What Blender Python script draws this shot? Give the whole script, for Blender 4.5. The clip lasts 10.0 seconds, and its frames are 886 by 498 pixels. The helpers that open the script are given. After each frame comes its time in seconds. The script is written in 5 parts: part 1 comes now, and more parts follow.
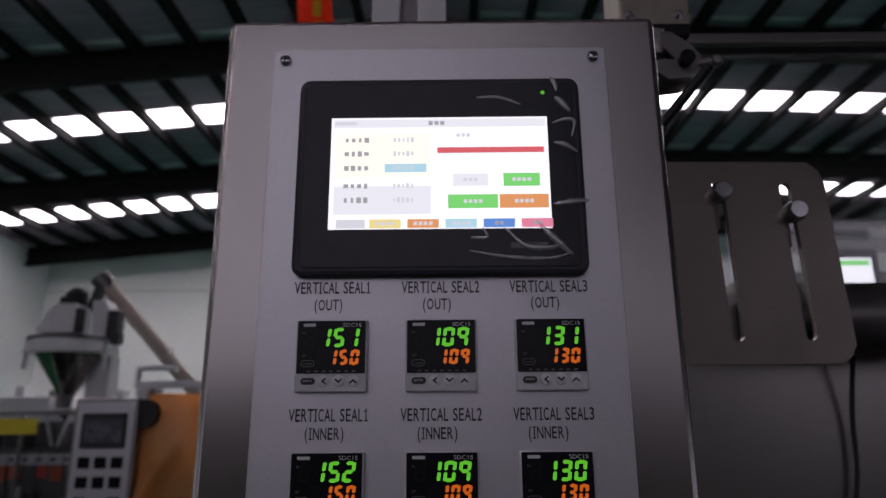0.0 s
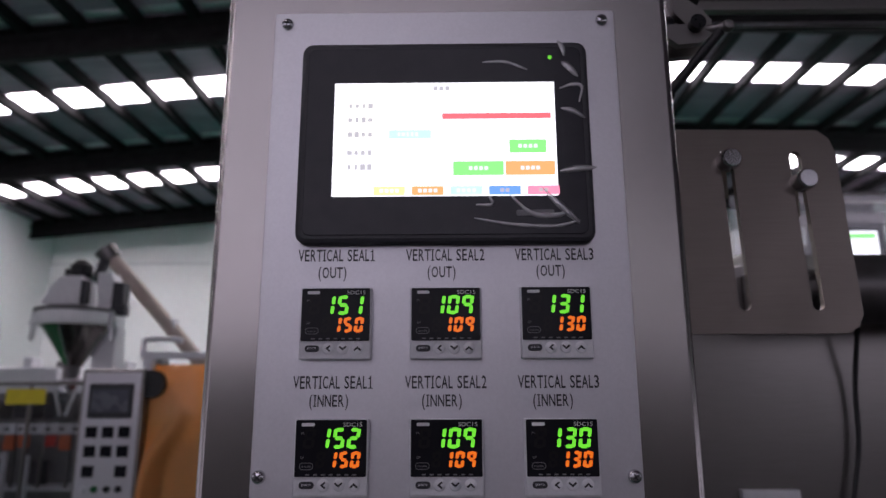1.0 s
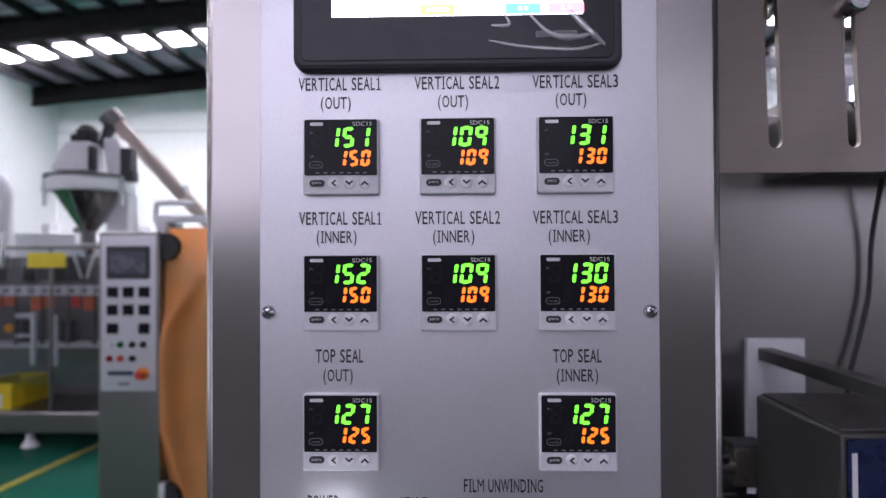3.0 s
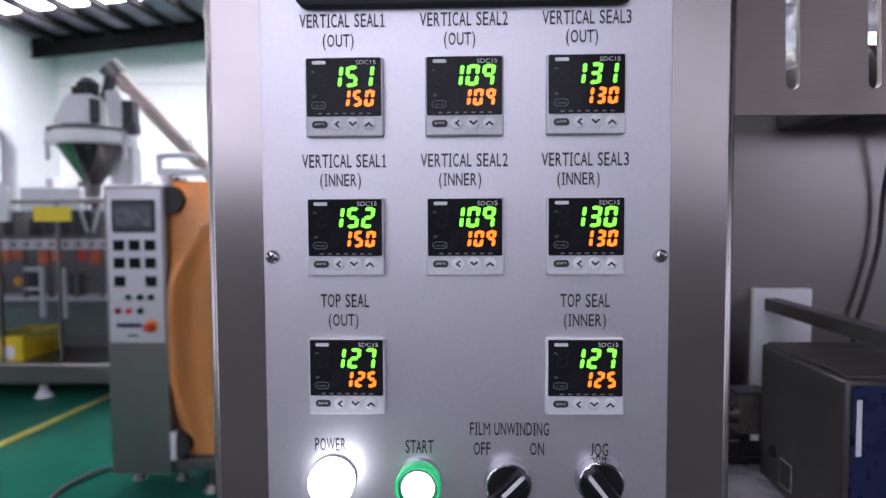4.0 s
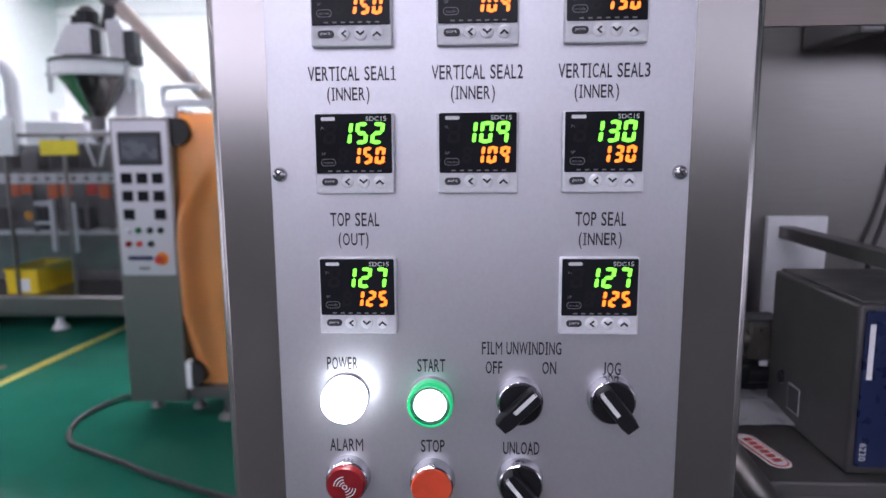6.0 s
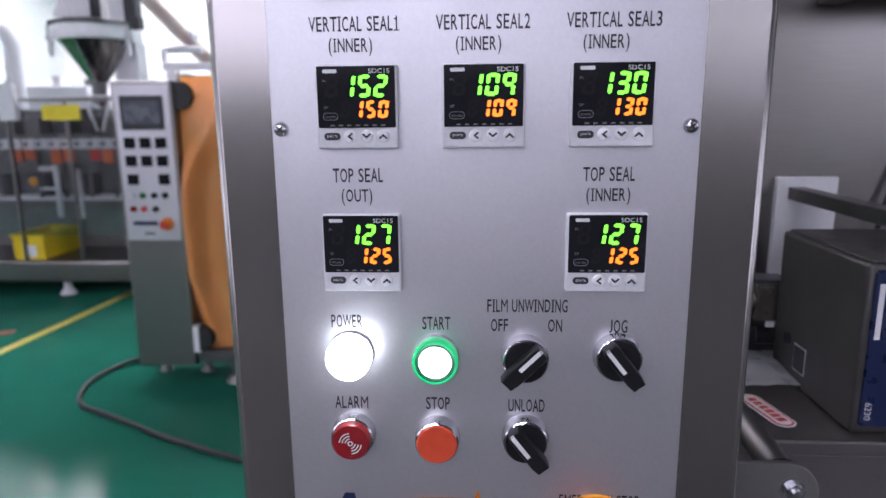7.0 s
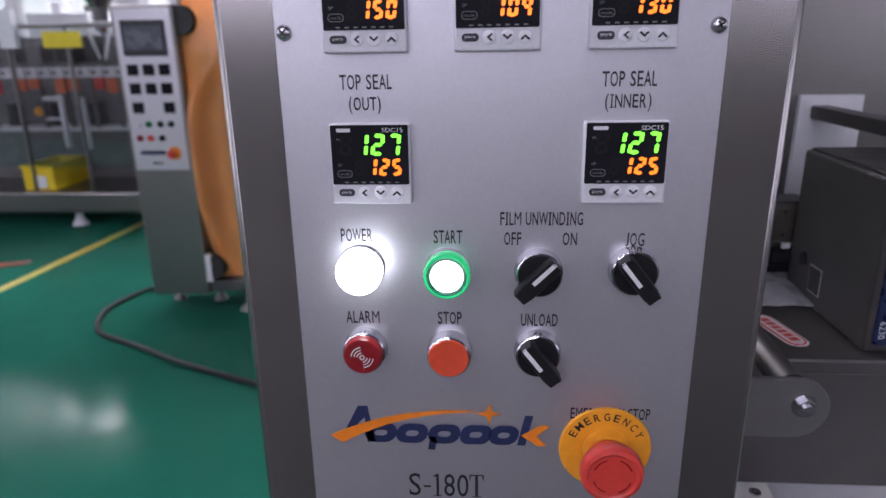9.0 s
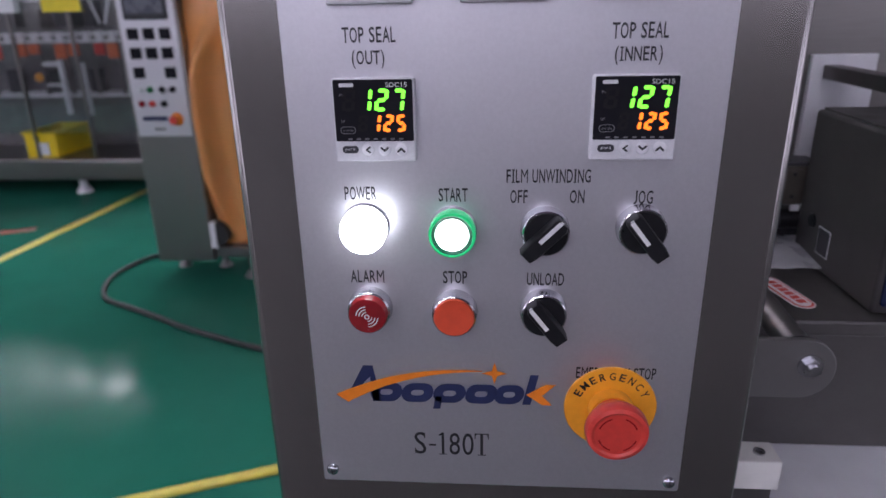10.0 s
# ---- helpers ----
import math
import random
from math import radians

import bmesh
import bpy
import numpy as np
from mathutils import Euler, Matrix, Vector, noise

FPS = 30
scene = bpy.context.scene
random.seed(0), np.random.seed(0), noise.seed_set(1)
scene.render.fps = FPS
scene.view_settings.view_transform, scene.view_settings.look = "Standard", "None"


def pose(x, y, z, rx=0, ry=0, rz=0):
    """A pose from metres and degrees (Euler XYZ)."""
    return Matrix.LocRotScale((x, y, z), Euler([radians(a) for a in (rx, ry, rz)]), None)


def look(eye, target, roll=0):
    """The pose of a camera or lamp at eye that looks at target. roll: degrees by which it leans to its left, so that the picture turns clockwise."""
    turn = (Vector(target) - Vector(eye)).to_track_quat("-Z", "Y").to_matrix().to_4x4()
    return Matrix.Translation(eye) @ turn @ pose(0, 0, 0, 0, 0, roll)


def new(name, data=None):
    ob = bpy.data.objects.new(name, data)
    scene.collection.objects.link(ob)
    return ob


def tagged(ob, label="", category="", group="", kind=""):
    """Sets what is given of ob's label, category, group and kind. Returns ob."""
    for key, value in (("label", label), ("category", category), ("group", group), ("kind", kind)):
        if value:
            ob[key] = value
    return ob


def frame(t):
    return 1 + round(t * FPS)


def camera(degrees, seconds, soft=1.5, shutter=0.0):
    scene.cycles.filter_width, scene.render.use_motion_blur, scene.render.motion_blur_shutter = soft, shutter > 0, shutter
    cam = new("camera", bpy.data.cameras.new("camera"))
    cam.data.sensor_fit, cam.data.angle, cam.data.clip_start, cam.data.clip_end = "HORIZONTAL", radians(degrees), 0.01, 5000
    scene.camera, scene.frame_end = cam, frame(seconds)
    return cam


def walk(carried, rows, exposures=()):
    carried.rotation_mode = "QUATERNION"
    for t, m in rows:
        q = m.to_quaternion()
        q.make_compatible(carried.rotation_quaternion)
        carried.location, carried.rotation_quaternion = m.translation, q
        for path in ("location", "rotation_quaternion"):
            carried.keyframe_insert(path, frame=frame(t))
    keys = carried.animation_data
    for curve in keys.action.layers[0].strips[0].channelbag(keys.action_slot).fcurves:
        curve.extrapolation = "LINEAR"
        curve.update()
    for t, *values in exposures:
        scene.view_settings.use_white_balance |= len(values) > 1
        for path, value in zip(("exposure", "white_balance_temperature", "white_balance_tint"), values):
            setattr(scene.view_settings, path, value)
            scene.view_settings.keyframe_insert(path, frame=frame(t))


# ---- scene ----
cam = camera(68.0, 10.0)
PATH = [
    (0, (0.005, -0.449, 1.336), (-0.008, 1.486, 1.841), -0.4),
    (0.5, (0.005, -0.447, 1.334), (-0.012, 1.494, 1.815), -0.2),
    (1, (0.004, -0.444, 1.333), (-0.02, 1.51, 1.76), -0.2),
    (1.5, (0.003, -0.439, 1.331), (-0.03, 1.531, 1.678), -0.3),
    (2, (0.002, -0.431, 1.325), (-0.041, 1.554, 1.563), -0.3),
    (2.5, (0.002, -0.423, 1.319), (-0.046, 1.572, 1.444), -0.3),
    (4, (0.001, -0.41, 1.307), (-0.069, 1.586, 1.198), -0.3),
    (4.5, (0.0, -0.407, 1.305), (-0.077, 1.585, 1.148), -0.4),
    (5, (0.0, -0.405, 1.302), (-0.084, 1.583, 1.099), -0.4),
    (5.5, (-0.001, -0.403, 1.299), (-0.09, 1.579, 1.045), -0.4),
    (7, (-0.002, -0.396, 1.289), (-0.112, 1.559, 0.882), -0.6),
    (7.5, (-0.002, -0.393, 1.286), (-0.119, 1.55, 0.828), -0.7),
    (8, (-0.003, -0.392, 1.282), (-0.127, 1.539, 0.776), -0.8),
    (8.5, (-0.003, -0.39, 1.278), (-0.134, 1.527, 0.722), -0.9),
    (9, (-0.004, -0.388, 1.275), (-0.142, 1.512, 0.667), -1.0),
    (9.5, (-0.004, -0.386, 1.271), (-0.149, 1.497, 0.613), -1.2),
    (10, (-0.005, -0.385, 1.268), (-0.155, 1.483, 0.567), -1.2),
]
EXPOSURES = [(0, -2.1, 6600, 16), (0.5, -1.84, 6550, 16), (1, -1.34, 6500, 17), (1.5, -0.9, 6400, 17), (2, -0.62, 6300, 17), (2.5, -0.36, 6230, 16), (4, 0.06, 6130, 13.5), (7, 0.28, 6140, 11), (8.5, 0.18, 6150, 13), (10, 0.0, 6180, 16)]
cam.data.dof.use_dof, cam.data.dof.focus_distance, cam.data.dof.aperture_fstop = True, 0.43, 8.0
walk(cam, [(t, look(eye, target, roll)) for t, eye, target, roll in PATH], EXPOSURES)

# ---- world and daylight ----
world = bpy.data.worlds.new("sky")
scene.world = world
world.use_nodes = True
wn = world.node_tree.nodes
sky = wn.new("ShaderNodeTexSky")
sky.sky_type, sky.sun_disc = "NISHITA", False
sky.sun_elevation, sky.sun_rotation = radians(50), radians(200)
wn["Background"].inputs[1].default_value = 0.10
world.node_tree.links.new(sky.outputs[0], wn["Background"].inputs[0])
SKYLIGHT = 35.0     # radiance of the translucent roof sheets
FILL_LIGHT = 1.75     # radiance of the unseen glowing sheets added behind and beside the camera


# ---- materials ----
def material(name, base, rough=0.5, metal=0.0, vary=0.12, scale=30.0, stretch=(1, 1, 1), bump=0.0, bump_scale=None,
             rough_vary=0.08, coat=0.0, spec=0.5, brushed=0.0, stain=0.0, stain_scale=3.0, stain_color=(0.1, 0.1, 0.1), emit=None, power=0.0, detail=6.0):
    """A surface with grain (scale) and larger patches (stain_scale), relief and uneven gloss."""
    m = bpy.data.materials.new(name)
    m.use_nodes = True
    nt = m.node_tree
    n, l = nt.nodes, nt.links
    b = n["Principled BSDF"]
    b.inputs["Metallic"].default_value = metal
    b.inputs["Coat Weight"].default_value = coat
    b.inputs["Coat Roughness"].default_value = 0.08
    b.inputs["Specular IOR Level"].default_value = spec
    co = n.new("ShaderNodeTexCoord")
    mp = n.new("ShaderNodeMapping")
    mp.inputs["Scale"].default_value = stretch
    l.new(co.outputs["Object"], mp.inputs["Vector"])
    grain = n.new("ShaderNodeTexNoise")
    grain.inputs["Scale"].default_value, grain.inputs["Detail"].default_value = scale, detail
    l.new(mp.outputs[0], grain.inputs["Vector"])
    ramp = n.new("ShaderNodeMapRange")
    ramp.inputs[1].default_value, ramp.inputs[2].default_value = 0.3, 0.7
    ramp.inputs[3].default_value, ramp.inputs[4].default_value = 1 - vary, 1 + vary
    l.new(grain.outputs[0], ramp.inputs[0])
    tone = n.new("ShaderNodeMix")
    tone.data_type, tone.blend_type = "RGBA", "MULTIPLY"
    tone.inputs[0].default_value = 1.0
    tone.inputs[6].default_value = (*base, 1)
    l.new(ramp.outputs[0], tone.inputs[7])
    out = tone.outputs[2]
    patch = n.new("ShaderNodeTexNoise")
    patch.inputs["Scale"].default_value, patch.inputs["Detail"].default_value = stain_scale, 4.0
    l.new(co.outputs["Object"], patch.inputs["Vector"])
    if stain:
        pr = n.new("ShaderNodeMapRange")
        pr.inputs[1].default_value, pr.inputs[2].default_value = 0.48, 0.72
        pr.inputs[3].default_value, pr.inputs[4].default_value = 0.0, stain
        l.new(patch.outputs[0], pr.inputs[0])
        mix = n.new("ShaderNodeMix")
        mix.data_type = "RGBA"
        mix.inputs[7].default_value = (*stain_color, 1)
        l.new(pr.outputs[0], mix.inputs[0])
        l.new(out, mix.inputs[6])
        out = mix.outputs[2]
    l.new(out, b.inputs["Base Color"])
    add = n.new("ShaderNodeMath")
    add.operation = "ADD"
    l.new(grain.outputs[0], add.inputs[0])
    l.new(patch.outputs[0], add.inputs[1])
    rr = n.new("ShaderNodeMapRange")
    rr.inputs[1].default_value, rr.inputs[2].default_value = 0.7, 1.3
    rr.inputs[3].default_value, rr.inputs[4].default_value = max(0.02, rough - rough_vary), min(1, rough + rough_vary)
    l.new(add.outputs[0], rr.inputs[0])
    l.new(rr.outputs[0], b.inputs["Roughness"])
    if bump:
        src = grain
        if bump_scale:
            src = n.new("ShaderNodeTexNoise")
            src.inputs["Scale"].default_value, src.inputs["Detail"].default_value = bump_scale, 3.0
            l.new(mp.outputs[0], src.inputs["Vector"])
        bp = n.new("ShaderNodeBump")
        bp.inputs["Strength"].default_value, bp.inputs["Distance"].default_value = bump, 0.001
        l.new(src.outputs[0], bp.inputs["Height"])
        l.new(bp.outputs[0], b.inputs["Normal"])
    if brushed:
        tan = n.new("ShaderNodeTangent")
        tan.direction_type, tan.axis = "RADIAL", "Z"
        l.new(tan.outputs[0], b.inputs["Tangent"])
        b.inputs["Anisotropic"].default_value = brushed
    if emit:
        b.inputs["Emission Color"].default_value = (*emit, 1)
        b.inputs["Emission Strength"].default_value = power
    return m


def glass_material(name, tint, rough=0.03, mixed=0.12):
    """Thin clear sheet: mostly see-through, with a plain gloss."""
    m = bpy.data.materials.new(name)
    m.use_nodes = True
    n, l = m.node_tree.nodes, m.node_tree.links
    n.remove(n["Principled BSDF"])
    clear, gloss, mix = n.new("ShaderNodeBsdfTransparent"), n.new("ShaderNodeBsdfGlossy"), n.new("ShaderNodeMixShader")
    clear.inputs[0].default_value = (*tint, 1)
    gloss.inputs["Roughness"].default_value = rough
    fres = n.new("ShaderNodeFresnel")
    fres.inputs[0].default_value = 1.45
    sc = n.new("ShaderNodeMath")
    sc.operation = "MULTIPLY_ADD"
    sc.inputs[1].default_value, sc.inputs[2].default_value = 1.0, mixed - 0.04
    l.new(fres.outputs[0], sc.inputs[0])
    l.new(sc.outputs[0], mix.inputs[0])
    l.new(clear.outputs[0], mix.inputs[1])
    l.new(gloss.outputs[0], mix.inputs[2])
    l.new(mix.outputs[0], n["Material Output"].inputs[0])
    return m


STEEL = material("brushed_steel", (0.41, 0.388, 0.380), 0.27, 1.0, 0.02, 160, (6, 6, 0.15), rough_vary=0.0, detail=2.0, stain=0.35, stain_scale=9, stain_color=(0.335, 0.312, 0.30), brushed=0.75)
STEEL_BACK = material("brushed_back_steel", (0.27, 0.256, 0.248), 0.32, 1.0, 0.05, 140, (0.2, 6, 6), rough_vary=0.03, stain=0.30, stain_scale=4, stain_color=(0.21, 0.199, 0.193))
STEEL_WARM = material("worn_warm_steel", (0.20, 0.176, 0.157), 0.36, 1.0, 0.05, 120, (0.2, 6, 6), rough_vary=0.04, stain=0.30, stain_scale=14, stain_color=(0.15, 0.131, 0.115))
STEEL_PLATE = material("satin_plate_steel", (0.22, 0.213, 0.21), 0.50, 0.8, 0.05, 200, stain=0.2, stain_scale=25, stain_color=(0.17, 0.163, 0.16))
STEEL_BLAST = material("bead_blasted_steel", (0.13, 0.124, 0.121), 0.52, 0.75, 0.06, 300, bump=0.05, stain=0.2, stain_scale=20, stain_color=(0.098, 0.094, 0.092))
STEEL_MATT = material("satin_steel", (0.25, 0.238, 0.232), 0.38, 1.0, 0.025, 120, (0.2, 6, 6), rough_vary=0.02, stain=0.12, stain_scale=6, stain_color=(0.185, 0.175, 0.168))
STEEL_DULL = material("dull_steel", (0.20, 0.19, 0.19), 0.45, 1.0, 0.12, 40, (1, 1, 1), 0.1, stain=0.25, stain_scale=8, stain_color=(0.13, 0.125, 0.12))
CHROME = material("polished_steel", (0.55, 0.55, 0.57), 0.20, 1.0, 0.05, 80)
PANEL = material("anodised_panel", (0.64, 0.63, 0.665), 0.42, 0.92, 0.03, 500, (1, 1, 1), 0.0, rough_vary=0.015, stain=0.06, stain_scale=18, stain_color=(0.52, 0.52, 0.55))
INK = material("black_ink", (0.018, 0.018, 0.022), 0.5, 0, 0.1, 400)
BLACK = material("black_plastic", (0.012, 0.012, 0.014), 0.32, 0, 0.15, 300, bump=0.03, spec=0.25)
BLACK_SOFT = material("dark_bezel_plastic", (0.042, 0.042, 0.049), 0.42, 0, 0.12, 500, bump=0.05, spec=0.3)
WINDOW = material("smoked_window", (0.016, 0.016, 0.020), 0.10, 0, 0.1, 60, rough_vary=0.03, spec=0.10)
SCREEN_BORDER = material("screen_border", (0.034, 0.034, 0.041), 0.22, 0, 0.08, 80, rough_vary=0.04, spec=0.25)
GREY = material("pale_grey_plastic", (0.66, 0.66, 0.69), 0.45, 0, 0.05, 400, bump=0.03)
KEY = material("pale_key_plastic", (0.76, 0.76, 0.79), 0.42, 0, 0.04, 400)
WHITE_INK = material("white_ink", (0.75, 0.75, 0.76), 0.5, 0, 0.05, 300)
GREY_INK = material("grey_ink", (0.16, 0.16, 0.17), 0.5, 0, 0.1, 300)
RED = material("red_plastic", (0.62, 0.050, 0.036), 0.33, 0, 0.08, 200, coat=0.2)
RED_LENS = material("red_lens", (0.26, 0.010, 0.015), 0.22, 0, 0.08, 120, coat=0.3)
ORANGE_RED = material("orange_red_plastic", (0.66, 0.075, 0.030), 0.36, 0, 0.06, 200)
YELLOW = material("amber_plastic", (0.86, 0.36, 0.02), 0.4, 0, 0.05, 200)
NAVY = material("navy_ink", (0.018, 0.026, 0.085), 0.4, 0, 0.08, 200)
ORANGE = material("orange_ink", (0.80, 0.22, 0.012), 0.4, 0, 0.06, 200)
LED_GREEN = material("green_segments", (0.05, 0.2, 0.03), 0.3, emit=(0.18, 1.0, 0.04), power=2.2)
LED_AMBER = material("amber_segments", (0.2, 0.06, 0.01), 0.3, emit=(1.0, 0.175, 0.010), power=2.4)
SEG_OFF = material("unlit_segments", (0.021, 0.020, 0.022), 0.10, spec=0.10)
LAMP_WHITE = material("lit_white_lens", (0.8, 0.8, 0.8), 0.3, emit=(0.93, 0.97, 1.0), power=17.0)
LAMP_SKIRT = material("lit_white_skirt", (0.8, 0.8, 0.8), 0.3, emit=(0.93, 0.97, 1.0), power=11.0)
LAMP_GREEN = material("lit_green_core", (0.8, 0.9, 0.8), 0.3, emit=(0.80, 1.0, 0.88), power=5.0)
GREEN_DEEP = material("deep_green_lens", (0.005, 0.10, 0.05), 0.2, 0, 0.06, 90, coat=0.4)
GREEN_RING = material("green_lens_ring", (0.02, 0.42, 0.13), 0.2, coat=0.5, emit=(0.02, 0.8, 0.28), power=0.38)
WALL = material("white_wall_paint", (0.80, 0.80, 0.81), 0.7, 0, 0.03, 6, stain=0.10, stain_scale=0.5, stain_color=(0.66, 0.66, 0.67))
WALL_DARK = material("unseen_wall_grey", (0.16, 0.155, 0.155), 0.7, 0, 0.05, 6, stain=0.2, stain_scale=0.6, stain_color=(0.11, 0.105, 0.10))
ROOF = material("grey_roof_sheet", (0.36, 0.285, 0.36), 0.7, 0, 0.25, 2.5, (0.3, 6, 1), stain=0.6, stain_scale=0.9, stain_color=(0.20, 0.165, 0.20), spec=0.2)
BEAM = material("dark_painted_steel", (0.016, 0.015, 0.016), 0.9, 0, 0.25, 4, spec=0.05)
DAY = material("translucent_sheet", (0.8, 0.8, 0.8), 0.6, emit=(1.0, 0.95, 1.0), power=SKYLIGHT)
FILL_SHEET = material("glowing_fill_sheet", (0.8, 0.8, 0.8), 0.6, emit=(0.98, 0.93, 1.12), power=FILL_LIGHT)
FLOOR = material("green_floor_paint", (0.015, 0.112, 0.076), 0.14, 0, 0.10, 2.2, rough_vary=0.08, bump=0.35, bump_scale=14.0, stain=0.45, stain_scale=1.3, stain_color=(0.024, 0.088, 0.068), spec=0.022)
FLOOR_GREY = material("unseen_floor_grey", (0.085, 0.084, 0.086), 0.75, 0, 0.15, 9, bump=0.2, stain=0.4, stain_scale=1.1, stain_color=(0.058, 0.057, 0.058), spec=0.2)
LINE = material("yellow_line_paint", (0.45, 0.39, 0.05), 0.4, 0, 0.15, 20, stain=0.4, stain_scale=8, stain_color=(0.35, 0.36, 0.07))
WORN_RED = material("worn_red_paint", (0.30, 0.06, 0.03), 0.4, 0, 0.3, 9, stain=0.9, stain_scale=6, stain_color=(0.02, 0.11, 0.07))
TAN = material("orange_film", (0.90, 0.47, 0.17), 0.34, 0, 0.10, 5, (1, 1, 0.4), stain=0.35, stain_scale=4, stain_color=(0.80, 0.38, 0.12), coat=0.45)
CRATE = material("yellow_crate_plastic", (0.72, 0.52, 0.01), 0.45, 0, 0.08, 12)
TAG = material("yellow_sign", (0.75, 0.60, 0.03), 0.5, 0, 0.06, 20)
BEIGE = material("beige_tube_paint", (0.50, 0.41, 0.36), 0.5, 0, 0.12, 8, stain=0.3, stain_scale=5, stain_color=(0.36, 0.31, 0.29))
GREEN_CONE = material("green_tinted_steel", (0.03, 0.17, 0.065), 0.25, 0.25, 0.2, 8)
HOUSING = material("grey_housing_paint", (0.17, 0.165, 0.17), 0.42, 0.2, 0.15, 14, stain=0.4, stain_scale=4, stain_color=(0.09, 0.088, 0.09))
ACRYLIC = glass_material("clear_acrylic", (0.95, 0.96, 0.97), 0.02, 0.07)
SMOKED_STEEL = material("smoky_polished_steel", (0.20, 0.185, 0.18), 0.18, 0.9, 0.12, 12, stain=0.4, stain_scale=8, stain_color=(0.10, 0.09, 0.09))
RIM_WHITE = material("bright_white_rim", (0.84, 0.84, 0.86), 0.45, 0, 0.04, 20)
RUBBER = material("black_rubber", (0.02, 0.02, 0.022), 0.6, 0, 0.2, 60, bump=0.1)
PLASTIC_WHITE = material("white_plastic", (0.72, 0.71, 0.68), 0.5, 0, 0.06, 40, stain=0.2, stain_scale=20, stain_color=(0.5, 0.49, 0.46))
PLATE_WHITE = material("white_coated_plate", (0.70, 0.70, 0.73), 0.45, 0, 0.05, 30, stain=0.12, stain_scale=12, stain_color=(0.55, 0.55, 0.58))
NAVY_LABEL = material("navy_label", (0.008, 0.016, 0.062), 0.3, 0, 0.1, 60)
FLAG = material("red_cloth", (0.80, 0.10, 0.035), 0.8, 0, 0.15, 30)
CARD = material("orange_parts", (0.62, 0.13, 0.04), 0.5, 0, 0.2, 9)
DARK_BRASS = material("dark_brassy_metal", (0.10, 0.090, 0.076), 0.45, 0.6, 0.15, 60, stain=0.3, stain_scale=40, stain_color=(0.05, 0.046, 0.042))
OLIVE = material("olive_anodised", (0.33, 0.305, 0.25), 0.45, 0.6, 0.12, 40)


# ---- mesh tools ----
def thing(name, loc, label, category, group="", kind=""):
    ob = new(name)
    ob.empty_display_size = 0.05
    ob.location = loc
    return tagged(ob, label, category, group, kind)


def part(name, bm, mat, parent=None, label="", smooth=40):
    """Links a bmesh as one mesh object under a thing or a part."""
    me = bm
    if isinstance(bm, bmesh.types.BMesh):
        bmesh.ops.recalc_face_normals(bm, faces=bm.faces)
        me = bpy.data.meshes.new(name)
        for f in bm.faces:      # faces marked with slot 1 are true planes and keep their own normal
            f.smooth, f.material_index = f.material_index == 0, 0
        for e in bm.edges:
            if len(e.link_faces) == 2 and e.calc_face_angle() > radians(smooth):
                e.smooth = False
        bm.to_mesh(me)
        bm.free()
    if not me.materials:
        me.materials.append(mat)
    ob = new(name, me)
    ob.parent = parent
    return tagged(ob, label)


def solid(name, bm, mat, label, category, group="", kind="", loc=(0, 0, 0)):
    ob = part(name, bm, mat)
    ob.location = loc
    return tagged(ob, label, category, group, kind)


def planes(bm):
    """Marks the faces square to the axes as true planes."""
    bm.normal_update()
    for f in bm.faces:
        f.material_index = int(max(abs(c) for c in f.normal) > 0.9995)
    return bm


def box(x0, x1, y0, y1, z0, z1, bevel=0.0, seg=2):
    bm = bmesh.new()
    m = Matrix.Translation(((x0 + x1) / 2, (y0 + y1) / 2, (z0 + z1) / 2)) @ Matrix.Diagonal((x1 - x0, y1 - y0, z1 - z0, 1))
    bmesh.ops.create_cube(bm, size=1, matrix=m)
    if bevel:
        bmesh.ops.bevel(bm, geom=bm.edges[:], offset=bevel, segments=seg, affect="EDGES", profile=0.5)
    return planes(bm)


def join(*bms):
    out = bmesh.new()
    for b in bms:
        me = bpy.data.meshes.new("tmp")
        b.to_mesh(me)
        out.from_mesh(me)
        bpy.data.meshes.remove(me)
        b.free()
    return out


def moved(bm, m):
    bmesh.ops.transform(bm, matrix=m, verts=bm.verts)
    return bm


def loft(loops, close=True):
    """Skin over closed loops of equal length, capped at both ends."""
    bm = bmesh.new()
    rings = [[bm.verts.new(p) for p in loop] for loop in loops]
    k = len(rings[0])
    for a, b in zip(rings, rings[1:]):
        for i in range(k):
            bm.faces.new((a[i], a[(i + 1) % k], b[(i + 1) % k], b[i]))
    if close:
        for f in (bm.faces.new(rings[0]), bm.faces.new(list(reversed(rings[-1])))):
            f.material_index = 1
    return bm


def rr_loop(w, h, r, y, seg=5):
    """Rounded rectangle in the upright plane at depth y."""
    pts = []
    for cx, cz, a0 in ((w / 2 - r, h / 2 - r, 0), (-w / 2 + r, h / 2 - r, 90), (-w / 2 + r, -h / 2 + r, 180), (w / 2 - r, -h / 2 + r, 270)):
        for i in range(seg + 1):
            a = radians(a0 + 90 * i / seg)
            pts.append((cx + r * math.cos(a), y, cz + r * math.sin(a)))
    return pts


